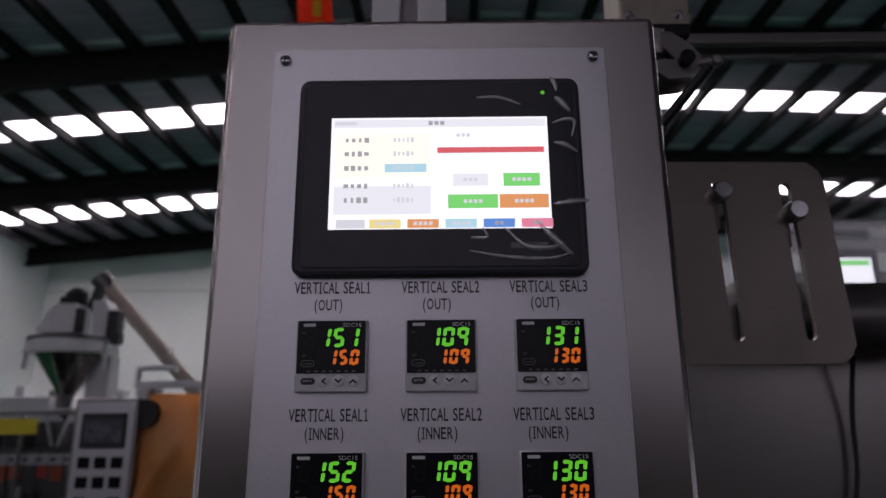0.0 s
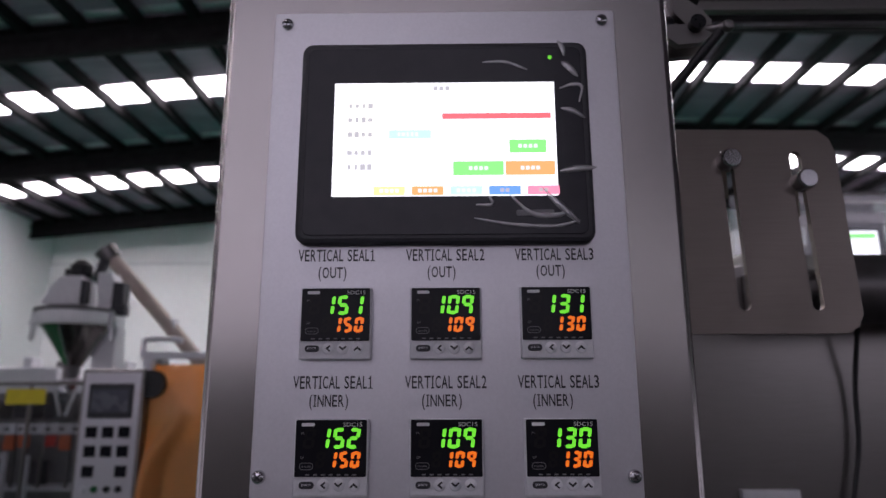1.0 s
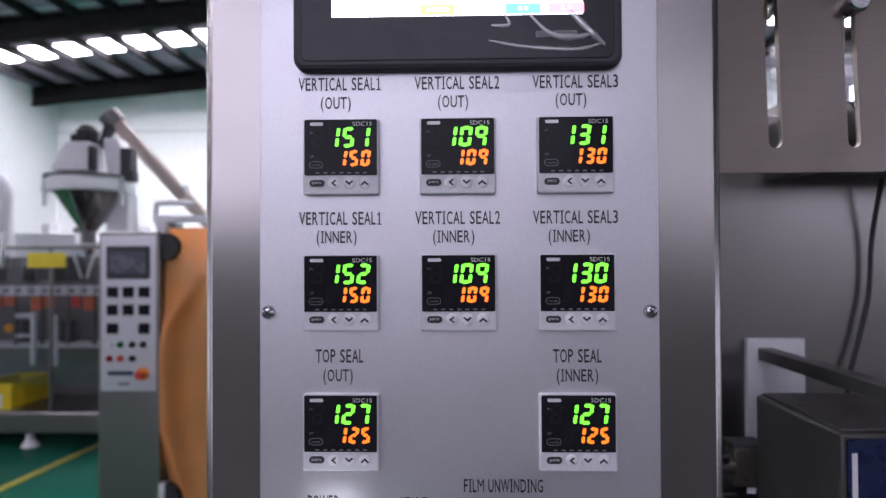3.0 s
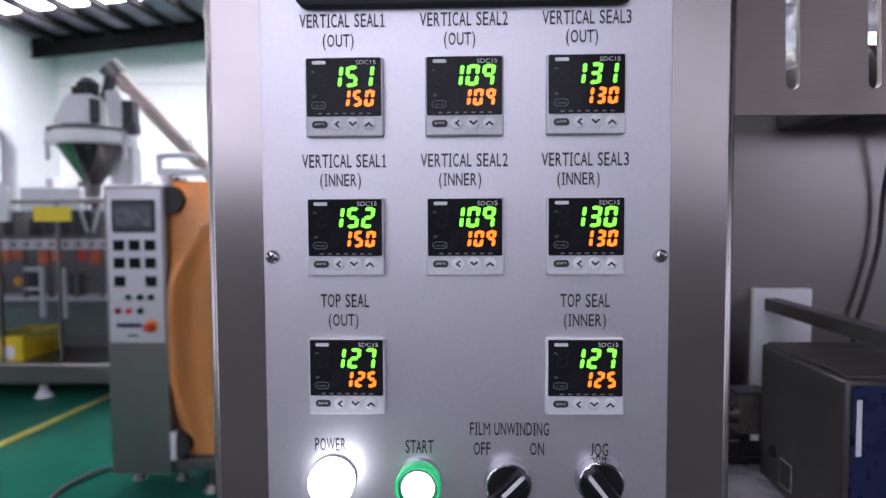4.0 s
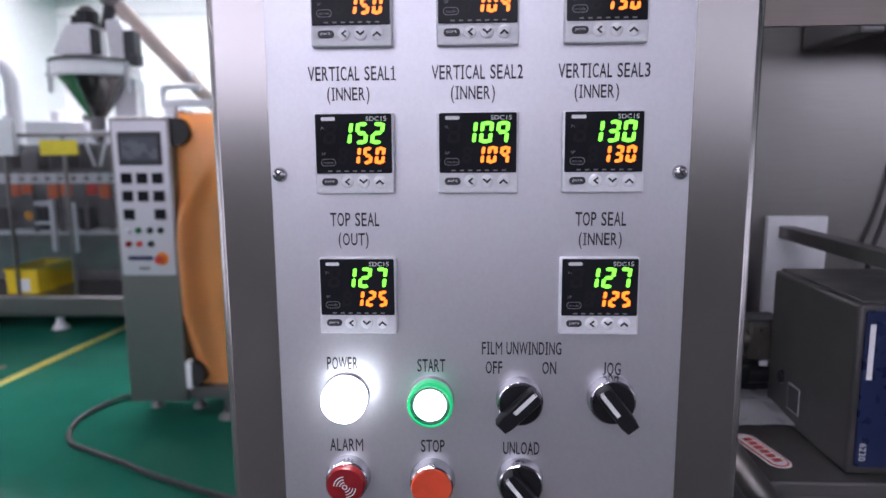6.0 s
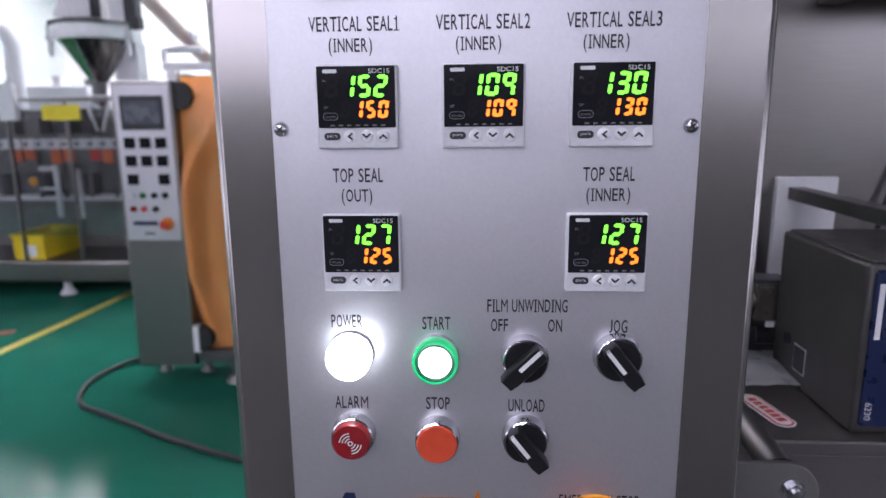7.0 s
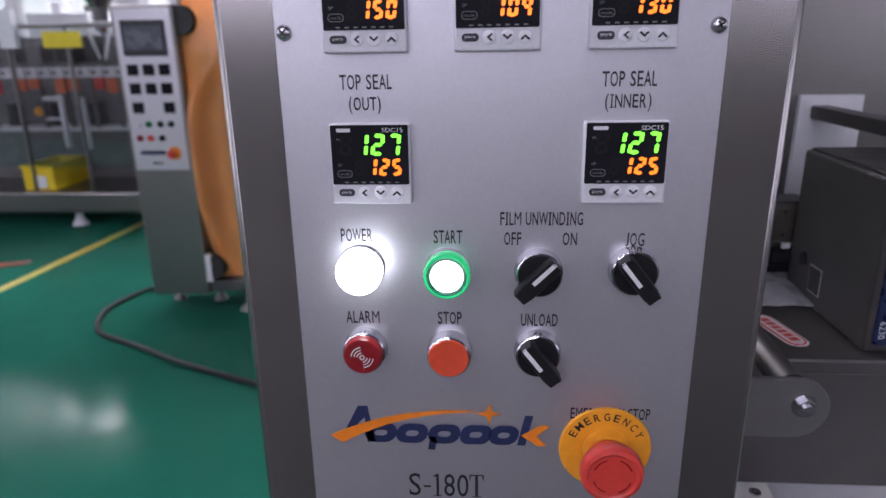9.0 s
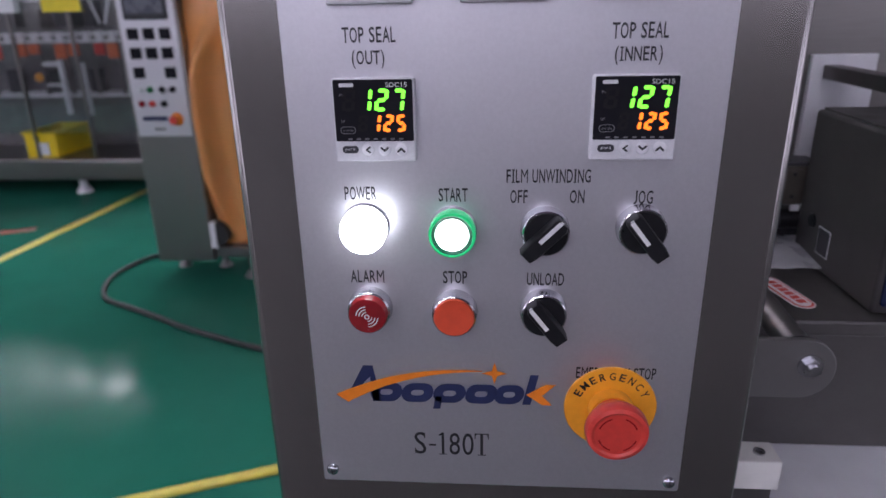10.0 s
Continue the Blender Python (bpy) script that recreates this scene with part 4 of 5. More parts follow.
wpart("ball_end", join(rod((0.232, 0.09, 1.648), (0.246, 0.083, 1.647), 0.0042), moved(lathe([(0, -0.006), (0.004, -0.0045), (0.006, 0), (0.004, 0.0045), (0, 0.006)], 16), Matrix.Translation((0.2485, 0.082, 1.647)))), STEEL_DULL, hg, "steel ball end")
wpart("rod", rod((0.243, 0.085, 1.644), (0.193, 0.100, 1.585), 0.0046), BLACK, hg, "black rod")
wpart("rod_end", rod((0.198, 0.098, 1.592), (0.190, 0.102, 1.580), 0.0072), BLACK, hg)

fr = thing("guard_frame", (0.9, 0.5, 1.9), "aluminium framed clear acrylic guard above the machine", "machine guard")
wpart("top_rail", box(0.33, 2.2, 0.500, 0.516, 1.926, 1.943, 0.002), STEEL_MATT, fr, "satin aluminium rail")
wpart("lower_rail", box(0.33, 2.2, 0.505, 0.515, 1.900, 1.907, 0.001), CHROME, fr, "narrow bright rail")
wpart("pane", box(0.34, 2.2, 0.508, 0.512, 1.53, 1.893), ACRYLIC, fr, "clear acrylic pane")
wpart("post", box(2.17, 2.2, 0.47, 0.49, 0.1, 1.92, 0.002), STEEL_MATT, fr)
wpart("post", box(0.30, 0.33, 0.49, 0.52, 0.1, 1.92, 0.002), STEEL_MATT, fr)

mast = thing("machine_mast", (-0.05, 0.45, 0), "pale grey steel mast behind the cabinet", "machine column")
wpart("column", box(-0.103, -0.062, 0.40, 0.46, 0.0, 2.6, 0.004), GREY, mast)
wpart("column", box(-0.036, 0.006, 0.40, 0.46, 0.0, 2.6, 0.004), GREY, mast)
wpart("channel", box(-0.062, -0.036, 0.42, 0.455, 0.0, 2.6), STEEL_DULL, mast, "darker channel between the columns")

flag = thing("hanging_banner", (-1.75, 6.3, 5.6), "red cloth banner with yellow marks hanging from the roof", "banner")
bm = bmesh.new()
g = {}
for i in range(9):
    for j in range(13):
        g[i, j] = bm.verts.new((-1.82 + 0.052 * i + 0.012 * j, 6.3 + 0.03 * math.sin(i * 1.3 + j * 0.3), 6.9 - 0.13 * j))
for i in range(8):
    for j in range(12):
        bm.faces.new((g[i, j], g[i + 1, j], g[i + 1, j + 1], g[i, j + 1]))
bmesh.ops.solidify(bm, geom=bm.faces[:], thickness=0.004)
wpart("cloth", bm, FLAG, flag)
for k in range(4):
    wpart("mark", box(-1.60 + 0.03 * k, -1.50 + 0.03 * k, 6.235, 6.24, 6.45 - 0.28 * k, 6.66 - 0.28 * k), TAG, flag, "yellow mark")
wpart("cord", rod((-1.62, 6.3, 6.88), (-1.62, 6.3, 9.05), 0.006), BLACK, flag)

pk = thing("packing_machine", (0.9, 0.6, 0.1), "stainless steel packing machine body with a flat back panel", "packing machine")
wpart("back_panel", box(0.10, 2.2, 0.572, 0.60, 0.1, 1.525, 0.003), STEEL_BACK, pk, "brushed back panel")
wpart("side_wall", box(2.2, 2.26, 0.0, 0.6, 0.1, 1.9, 0.003), STEEL_MATT, pk)
wpart("tray", box(0.185, 0.62, 0.188, 0.545, 0.968, 0.984, 0.003), STEEL_BLAST, pk, "flat steel tray")
wpart("apron", box(0.185, 0.9, 0.192, 0.20, 0.843, 0.967, 0.001), STEEL_BLAST, pk, "upright steel apron under the tray")
wpart("ledge", box(0.1684, 0.9, 0.03, 0.200, 0.795, 0.842, 0.003), PLATE_WHITE, pk, "pale ledge")
wpart("base", box(0.1684, 2.2, 0.06, 0.57, 0.12, 0.794, 0.005), STEEL_BLAST, pk)
wpart("gusset", outline([(0.1684, 0.843), (0.1684, 0.955), (0.215, 0.843)], 0.10, 0.104), STEEL_BLAST, pk)
for x in (0.25, 2.1):
    for y in (0.12, 0.5):
        wpart("leg", join(rod((x, y, 0.03), (x, y, 0.12), 0.015), rod((x, y, 0), (x, y, 0.03), 0.035, 0.02)), STEEL_DULL, pk)

wp = solid("mounting_plate", box(0.421, 0.505, 0.560, 0.571, 0.985, 1.194, 0.001), PLATE_WHITE, "white mounting plate on the steel back panel", "mounting plate")
sb = thing("support_arm", (0.45, 0.45, 1.165), "dark square support arm reaching out from the plate", "support arm")
wpart("arm", box(0.436, 0.458, 0.10, 0.559, 1.163, 1.181, 0.0015), STEEL_DULL, sb)
wpart("clamp", box(0.428, 0.470, 0.16, 0.20, 1.152, 1.192, 0.003), BLACK_SOFT, sb, "dark clamp block")
wpart("hanger", box(0.440, 0.456, 0.26, 0.28, 1.151, 1.163, 0.001), STEEL_DULL, sb)

pr = thing("ink_printer", (0.47, 0.285, 0.985), "dark grey box-shaped coding printer with a navy front label", "printer")
PRINTER = material("printer_shell", (0.088, 0.083, 0.082), 0.42, 0.5, 0.12, 40, bump=0.05, stain=0.3, stain_scale=14, stain_color=(0.06, 0.056, 0.055))
wpart("shell", box(0.351, 0.62, 0.202, 0.375, 0.985, 1.151, 0.004, 3), PRINTER, pr)
wpart("lid", box(0.356, 0.615, 0.207, 0.370, 1.151, 1.1535, 0.001), PRINTER, pr)
lb = wpart("front_label", moved(slab(0.24, 0.152, 0.004, 0, 0.003, 0.0005), Matrix.Translation((0.477, 0.1995, 1.0695))), NAVY_LABEL, pr, "navy blue front label")
o = wpart("printed_bar", box(0.3605, 0.3655, 0.1990, 0.1994, 1.080, 1.133), WHITE_INK, lb, "pale upright printed bar")
o = part("lettering", words("6230", 0.0175, 0.0062), WHITE_INK, lb, "small pale numerals")
o.matrix_basis = Matrix.Translation((0.3635 - 0.47, 0.1991 - 0.285, 1.009 - 0.985)) @ pose(0, 0, 0, 0, 90, 0)
st = wpart("side_label", box(0.3504, 0.3508, 0.296, 0.322, 1.003, 1.033), GREY, pr, "small pale side label")
wpart("label_field", box(0.3500, 0.3503, 0.2972, 0.3208, 1.0042, 1.0318), BLACK_SOFT, st)
wpart("port", moved(lathe([(0, -0.002), (0.007, -0.002), (0.008, 0)], 18), Matrix.Translation((0.351, 0.340, 1.033)) @ pose(0, 0, 0, 0, 0, -90)), BLACK, pr, "black round port")

sn = thing("sensor_head", (0.345, 0.40, 0.985), "small dark brassy sensor head on a black holder", "sensor")
wpart("block", box(0.328, 0.364, 0.379, 0.412, 1.040, 1.086, 0.002), DARK_BRASS, sn)
wpart("cover_plate", box(0.331, 0.349, 0.3765, 0.379, 1.045, 1.082, 0.0008), DARK_BRASS, sn, "thin cover plate")
wpart("cap", box(0.325, 0.366, 0.377, 0.414, 1.086, 1.0905, 0.001), BLACK_SOFT, sn)
for z in (1.050, 1.077):
    wpart("screw", moved(lathe([(0, -0.001), (0.0022, -0.001), (0.0024, 0)], 12), Matrix.Translation((0.3402, 0.3765, z))), CHROME, sn)
wpart("knob", join(rod((0.312, 0.388, 1.062), (0.328, 0.388, 1.064), 0.010, 0.012), rod((0.300, 0.384, 1.056), (0.312, 0.386, 1.060), 0.006, 0.008)), DARK_BRASS, sn)
wpart("set_screw", rod((0.309, 0.376, 1.072), (0.318, 0.378, 1.070), 0.004), CHROME, sn, "small bright screw")
wpart("holder", join(box(0.302, 0.358, 0.379, 0.43, 1.001, 1.034, 0.004), rod((0.33, 0.383, 1.022), (0.362, 0.383, 1.022), 0.012), box(0.31, 0.345, 0.39, 0.42, 0.984, 1.003)), BLACK, sn, "black holder")
wpart("tab", box(0.341, 0.350, 0.3745, 0.3785, 1.0335, 1.0395), WHITE_INK, sn, "small white tab")

film_m = material("loose_film", (0.75, 0.75, 0.78), 0.3, 0, 0.1, 40)
film_m.node_tree.nodes["Principled BSDF"].inputs["Alpha"].default_value = 0.55
bm = bmesh.new()
g = {}
for i in range(11):
    for j in range(11):
        g[i, j] = bm.verts.new((0.265 + 0.012 * i, 0.30 + 0.019 * j, 0.990 + 0.012 * abs(noise.noise((i * 0.4, j * 0.35, 2.2))) + 0.0012 * j))
for i in range(10):
    for j in range(10):
        bm.faces.new((g[i, j], g[i + 1, j], g[i + 1, j + 1], g[i, j + 1]))
solid("plastic_film", bm, film_m, "crumpled clear packing film lying on the tray", "plastic film")

sk = thing("warning_sticker", (0.293, 0.25, 0.9845), "white oval sticker with a red outline on the tray", "sticker")
turn = pose(0.2935, 0.251, 0.9850, -90, 0, 102)
for nm, w, h, up, mat in (("backing", 0.078, 0.024, 0.0, WHITE_INK), ("outline_ring", 0.074, 0.020, 0.0004, RED), ("field", 0.070, 0.016, 0.0008, WHITE_INK)):
    wpart(nm, moved(slab(w, h, h / 2 - 0.0004, -0.0004 - up, 0, seg=8), turn), mat, sk)
for k in range(6):
    wpart("printed_bar", moved(box(-0.028 + 0.0095 * k, -0.0215 + 0.0095 * k, -0.0016, -0.0012, -0.0045, 0.0045), turn), RED, sk, "red printed bar")

rl = thing("film_roller", (0.24, 0.08, 1.0), "steel guide roller held by a rounded bracket plate", "roller")
pts = [(0.1684, 1.022), (0.2355, 1.022)] + [(0.2355 + 0.0255 * math.sin(math.pi * i / 14), 0.9965 + 0.0255 * math.cos(math.pi * i / 14)) for i in range(1, 15)] + [(0.1684, 0.971)]
thin = [((x - 0.205) * 0.978 + 0.205, (z - 0.9965) * 0.975 + 0.9965) for x, z in pts]
wpart("bracket", loft([[(x, 0.083, z) for x, z in pts], [(x, 0.0786, z) for x, z in pts], [(x, 0.0780, z) for x, z in thin]]), STEEL_PLATE, rl, "satin bracket plate with a rounded end")
hexbolt(rl, (0.2405, 0.078, 1.0), 0.0072)
wpart("roller", rod((0.2425, 0.098, 0.999), (0.260, 0.46, 1.001), 0.0125, seg=28), STEEL_DULL, rl, "long bright steel roller")
wpart("end_cap", rod((0.239, 0.085, 0.999), (0.2418, 0.098, 0.999), 0.0165, seg=28), BLACK, rl, "black end cap")
wpart("collar", rod((0.2508, 0.262, 1.000), (0.2511, 0.270, 1.000), 0.0185, seg=28), PLASTIC_WHITE, rl)

wb = thing("plastic_block", (0.19, 0.06, 0.842), "white plastic block with two socket screws", "plastic block")
wpart("block", box(0.1686, 0.2185, 0.046, 0.072, 0.907, 0.9335, 0.0015), PLASTIC_WHITE, wb)
wpart("spacer", box(0.170, 0.214, 0.048, 0.070, 0.842, 0.907), STEEL_DULL, wb)
for x in (0.176, 0.2045):
    wpart("screw", moved(lathe([(0, -0.0002), (0.0022, -0.0002), (0.0024, -0.0016), (0.0045, -0.0014), (0.0048, 0)], 18), Matrix.Translation((x, 0.058, 0.9335)) @ pose(0, 0, 0, -90, 0, 0)), CHROME, wb, "socket screw")

for x0, dx in ((0.600, -0.036),):
    solid("cable", tube([(x0, 0.53, 1.425), (x0, 0.555, 1.34), (x0 - 0.004, 0.558, 1.26), (x0 + 0.55 * dx, 0.558, 1.19), (x0 + dx, 0.555, 1.13), (x0 + 1.3 * dx, 0.55, 1.02), (x0 + 1.3 * dx, 0.53, 0.985)], 0.0035), RUBBER, "thin black cable hanging before the back panel", "cable", "hanging cables")
solid("steel_roller", join(rod((0.50, 0.46, 1.47), (1.9, 0.46, 1.47), 0.048, seg=32), rod((0.46, 0.46, 1.47), (0.50, 0.46, 1.47), 0.02)), STEEL_DULL, "dull steel film roller over the back panel", "roller")
for x in (0.47, 1.9):
    solid("bearing_block", box(x - 0.015, x + 0.015, 0.43, 0.571, 1.426, 1.51, 0.004), STEEL_DULL, "steel bearing block of the film roller", "bearing", "roller bearings")

s2 = thing("remote_screen", (1.26, 1.55, 0), "black framed screen with a white lit picture on a steel post", "screen")
wpart("bezel", moved(slab(0.21, 0.15, 0.01, -0.02, 0.03, 0.004), Matrix.Translation((1.215, 1.53, 1.762))), BLACK_SOFT, s2)
wpart("display", moved(slab(0.165, 0.105, 0.002, -0.0212, -0.0195), Matrix.Translation((1.215, 1.53, 1.755))), SCREEN, s2, "white lit display")
wpart("green_bar", moved(slab(0.15, 0.016, 0.001, -0.0220, -0.0213), Matrix.Translation((1.215, 1.53, 1.792))), LIT["green"], s2, "green lit bar")
wpart("post", box(1.2, 1.25, 1.56, 1.61, 0.0, 1.74, 0.003), STEEL_MATT, s2)
mb2 = thing("machine_housing", (1.6, 2.0, 0), "large stainless machine housing behind the guard", "machine")
wpart("housing", box(1.0, 2.8, 1.65, 2.6, 0.1, 1.80, 0.01), STEEL_MATT, mb2)
wpart("top_rail", box(0.98, 2.82, 1.63, 1.67, 1.86, 1.90, 0.003), STEEL, mb2)
wpart("top_rail", box(0.98, 2.82, 1.63, 1.67, 1.94, 1.97, 0.003), STEEL, mb2)
for x in (1.0, 2.78):
    wpart("stub", box(x, x + 0.03, 1.64, 1.66, 1.80, 1.97), STEEL, mb2)
    wpart("leg", rod((x + 0.02, 2.1, 0), (x + 0.02, 2.1, 0.1), 0.03), STEEL_DULL, mb2)

# ---- second control cabinet, across the aisle ----
BX, BY = -1.509, 2.53
c2 = thing("control_cabinet", (BX, BY, 0.1), "stainless control cabinet of the next machine with a silver panel", "control cabinet")
wpart("body", moved(cabinet_body(0.282, 0.004, 0.30, 0.103, 1.441, 0.008), Matrix.Translation((BX, BY, 0))), STEEL_MATT, c2)
fp = wpart("faceplate", moved(slab(0.252, 0.705, 0.002, 0, 0.004, 0.0006), Matrix.Translation((BX, BY, 1.0725))), PANEL, c2, "silver front plate")
wpart("screen", moved(slab(0.196, 0.150, 0.006, -0.010, 0, 0.003), Matrix.Translation((BX, BY, 1.302))), BLACK_SOFT, c2, "dark unlit screen")
wpart("screen_glass", moved(slab(0.165, 0.098, 0.002, -0.0112, -0.009), Matrix.Translation((BX, BY, 1.302))), material("grey_screen", (0.10, 0.105, 0.13), 0.25), c2)
for z, cols in ((1.168, (-1, 0, 1)), (1.087, (-1, 0, 1)), (1.003, (-1, 1))):
    for k in cols:
        wpart("controller", moved(slab(0.050, 0.048, 0.002, -0.006, 0, 0.001, 3), Matrix.Translation((BX + 0.0725 * k, BY, z))), WINDOW, c2, "dark square controller")
for z, cols in ((0.930, ((-0.085, GREY), (-0.035, GREEN_CONE), (0.02, BLACK), (0.07, BLACK))), (0.867, ((-0.085, RED_LENS), (-0.035, RED), (0.02, BLACK)))):
    for x, mat in cols:
        wpart("button", moved(lathe([(0.014, 0), (0.014, -0.010), (0.012, -0.014), (0, -0.015)], 20), Matrix.Translation((BX + x, BY, z))), mat, c2)
wpart("stop_button", moved(lathe([(0.030, 0), (0.030, -0.003), (0.016, -0.004), (0.014, -0.02), (0.020, -0.032), (0.019, -0.04), (0, -0.042)], 28), Matrix.Translation((BX + 0.067, BY, 0.797))), ORANGE, c2, "orange emergency stop")
wpart("stop_cap", moved(lathe([(0.0195, -0.040), (0.017, -0.044), (0, -0.045)], 28), Matrix.Translation((BX + 0.067, BY, 0.797))), RED, c2)
wpart("printed_mark", moved(slab(0.12, 0.020, 0.008, -0.001, 0.0), Matrix.Translation((BX - 0.035, BY, 0.800))), NAVY, c2, "small dark printed mark")
wpart("printed_mark", moved(slab(0.05, 0.012, 0.002, -0.001, 0.0), Matrix.Translation((BX - 0.02, BY, 0.752))), GREY_INK, c2)
for sx in (-1, 1):
    wpart("leg", join(rod((BX + sx * 0.11, BY + 0.2, 0.03), (BX + sx * 0.11, BY + 0.2, 0.103), 0.014), rod((BX + sx * 0.11, BY + 0.2, 0), (BX + sx * 0.11, BY + 0.2, 0.03), 0.035, 0.02)), STEEL_DULL, c2)

m2 = thing("packing_machine", (-0.7, 2.9, 0), "stainless packing machine frame behind the second cabinet", "packing machine")
wpart("frame_rail", box(-1.366, -0.2, 2.56, 3.2, 0.112, 0.165, 0.004), STEEL_DULL, m2)
wpart("housing", box(-1.30, -0.2, 2.80, 3.6, 0.165, 1.40, 0.01), STEEL_MATT, m2)
wpart("top_bar", box(-1.423, -0.9, 2.58, 2.62, 1.487, 1.520, 0.003), GREY, m2, "pale square bar")
wpart("top_bar_post", box(-1.12, -1.08, 2.60, 2.84, 1.38, 1.487, 0.003), GREY, m2)
wpart("handle", tube([(-1.415, 2.60, 1.50), (-1.415, 2.60, 1.565), (-1.395, 2.60, 1.578), (-1.28, 2.60, 1.578), (-1.24, 2.60, 1.57)], 0.014), GREY, m2, "bent grey pipe")
wpart("bracket", box(-1.398, -1.352, 2.56, 2.60, 1.318, 1.487, 0.004), PLATE_WHITE, m2, "pale grey bracket")
wpart("guide_roller", rod((-1.352, 2.55, 1.375), (-1.352, 2.78, 1.375), 0.062, seg=28), RUBBER, m2, "black guide roller")
wpart("lower_bracket", box(-1.378, -1.345, 2.535, 2.58, 0.165, 0.30, 0.004), PLATE_WHITE, m2)
wpart("lower_roller", rod((-1.345, 2.54, 0.235), (-1.345, 2.78, 0.235), 0.060, seg=28), RUBBER, m2, "black guide roller")
for x in (-1.20, -0.3):
    wpart("leg", join(rod((x, 2.60, 0.03), (x, 2.60, 0.115), 0.018), rod((x, 2.60, 0), (x, 2.60, 0.03), 0.05, 0.03)), STEEL_DULL, m2)

# orange film web hanging over the rollers
bm = bmesh.new()
g = {}
NU, NV = 52, 80
for j in range(NV + 1):
    v = j / NV
    z = 1.462 - 1.292 * v
    left = -1.386 + 0.010 * math.sin(5 * v + 0.4) + (0.075 * max(0, v - 0.72) / 0.28) - 0.010 * math.exp(-((v - 0.45) / 0.2) ** 2)
    for i in range(NU + 1):
        u = i / NU
        x = left + (-0.95 - left) * u
        crest = 0.10 + 0.05 * v + 0.26 * math.exp(-((v - 0.15) / 0.13) ** 2)
        rise = min(1, max(0, (v - 0.14) / 0.16))
        fold = 0.075 * rise * math.exp(-((u - crest) / 0.095) ** 2) * math.exp(-((v - 0.50) / 0.40) ** 4)
        wave = 0.012 * math.sin(9 * u + 2.5 * v) + 0.010 * noise.noise((u * 4, v * 5, 7.0)) + 0.02 * math.sin(math.pi * v)
        edge = 0.012 * math.exp(-u * 20)
        g[i, j] = bm.verts.new((x, 2.60 - fold - wave + edge, z))
for i in range(NU):
    for j in range(NV):
        bm.faces.new((g[i, j], g[i + 1, j], g[i + 1, j + 1], g[i, j + 1]))
bmesh.ops.solidify(bm, geom=bm.faces[:], thickness=0.004)
solid("film_web", bm, TAN, "orange plastic film web hanging in folds", "plastic film")
solid("floor_cable", tube([(-1.62, 2.80, 0.03), (-1.82, 2.80, 0.02), (-1.91, 2.62, 0.012), (-1.895, 2.45, 0.011), (-1.80, 2.28, 0.011), (-1.635, 2.187, 0.011), (-1.45, 2.09, 0.011), (-1.286, 1.998, 0.011), (-0.909, 1.833, 0.011), (-0.3, 1.62, 0.011), (0.3, 1.7, 0.011)], 0.011), RUBBER, "thick black cable lying on the floor", "cable")


# ---- filling line farther back ----
def far(x, z, y):
    """A place read on the upright plane y = 4.4, moved along its sight line to the plane y."""
    s = (y + 0.407) / 4.807
    return x * s, 1.305 + (z - 1.305) * s


ln = thing("filling_line", (-3.4, 4.5, 0), "long stainless filling machine with clear guards", "packing machine")
wpart("table", box(-6.5, -2.0, 4.08, 5.2, 0.105, 0.265, 0.02), STEEL_MATT, ln, "low steel table")
wpart("back_body", box(-6.5, -2.0, 4.62, 5.2, 0.265, 1.34, 0.01), HOUSING, ln, "dull steel housing")
wpart("bench", box(-6.5, -2.0, 4.42, 4.62, 0.66, 0.69, 0.004), GREY, ln)
wpart("upper_rail", box(-6.5, -2.0, 4.10, 4.13, 1.390, 1.415, 0.003), STEEL_MATT, ln, "upper guard rail")
for z in (1.055, 1.105):
    wpart("chain_rail", box(-6.5, -2.0, 4.33, 4.36, z, z + 0.02, 0.003), GREY, ln, "bright conveyor rail")
for x in (-4.1, -3.30, -2.87, -2.4):
    wpart("guard_post", box(x - 0.007, x + 0.007, 4.10, 4.13, 0.265, 1.39, 0.002), STEEL_MATT, ln, "slim upright post")
for x0, x1 in ((-4.08, -3.32), (-3.28, -2.89), (-2.85, -2.42)):
    wpart("guard_pane", box(x0, x1, 4.112, 4.118, 0.45, 1.385), ACRYLIC, ln, "clear acrylic guard")
for x in (-5.4, -3.05, -2.2):
    wpart("leg", join(rod((x, 4.17, 0.05), (x, 4.17, 0.11), 0.028), rod((x, 4.17, 0), (x, 4.17, 0.05), 0.062, 0.03)), PLATE_WHITE, ln, "round levelling foot")
wpart("gripper", join(box(-3.11, -3.08, 4.25, 4.28, 0.56, 0.94), box(-3.22, -3.11, 4.25, 4.28, 0.90, 0.93), box(-3.22, -3.11, 4.25, 4.28, 0.76, 0.78)), PLATE_WHITE, ln, "white gripper frame")
wpart("gripper_bar", box(-2.95, -2.92, 4.25, 4.28, 0.55, 0.92, 0.003), PLATE_WHITE, ln, "white upright bar")
wx0, wz0 = far(-3.56, 1.26, 4.06)
wx1, wz1 = far(-3.43, 1.53, 4.06)
wpart("white_panel", box(wx0, wx1, 4.05, 4.098, wz0, wz1, 0.004), PLATE_WHITE, ln, "small white panel on the guard rail")
for sx in (-1, 1):
    wpart("funnel_arm", beam((-2.745 + sx * 0.10, 4.30, 1.43), (-2.745 + sx * 0.018, 4.30, 1.18), 0.012, 0.02, 0.002), PLATE_WHITE, ln, "pale slanting funnel arm")
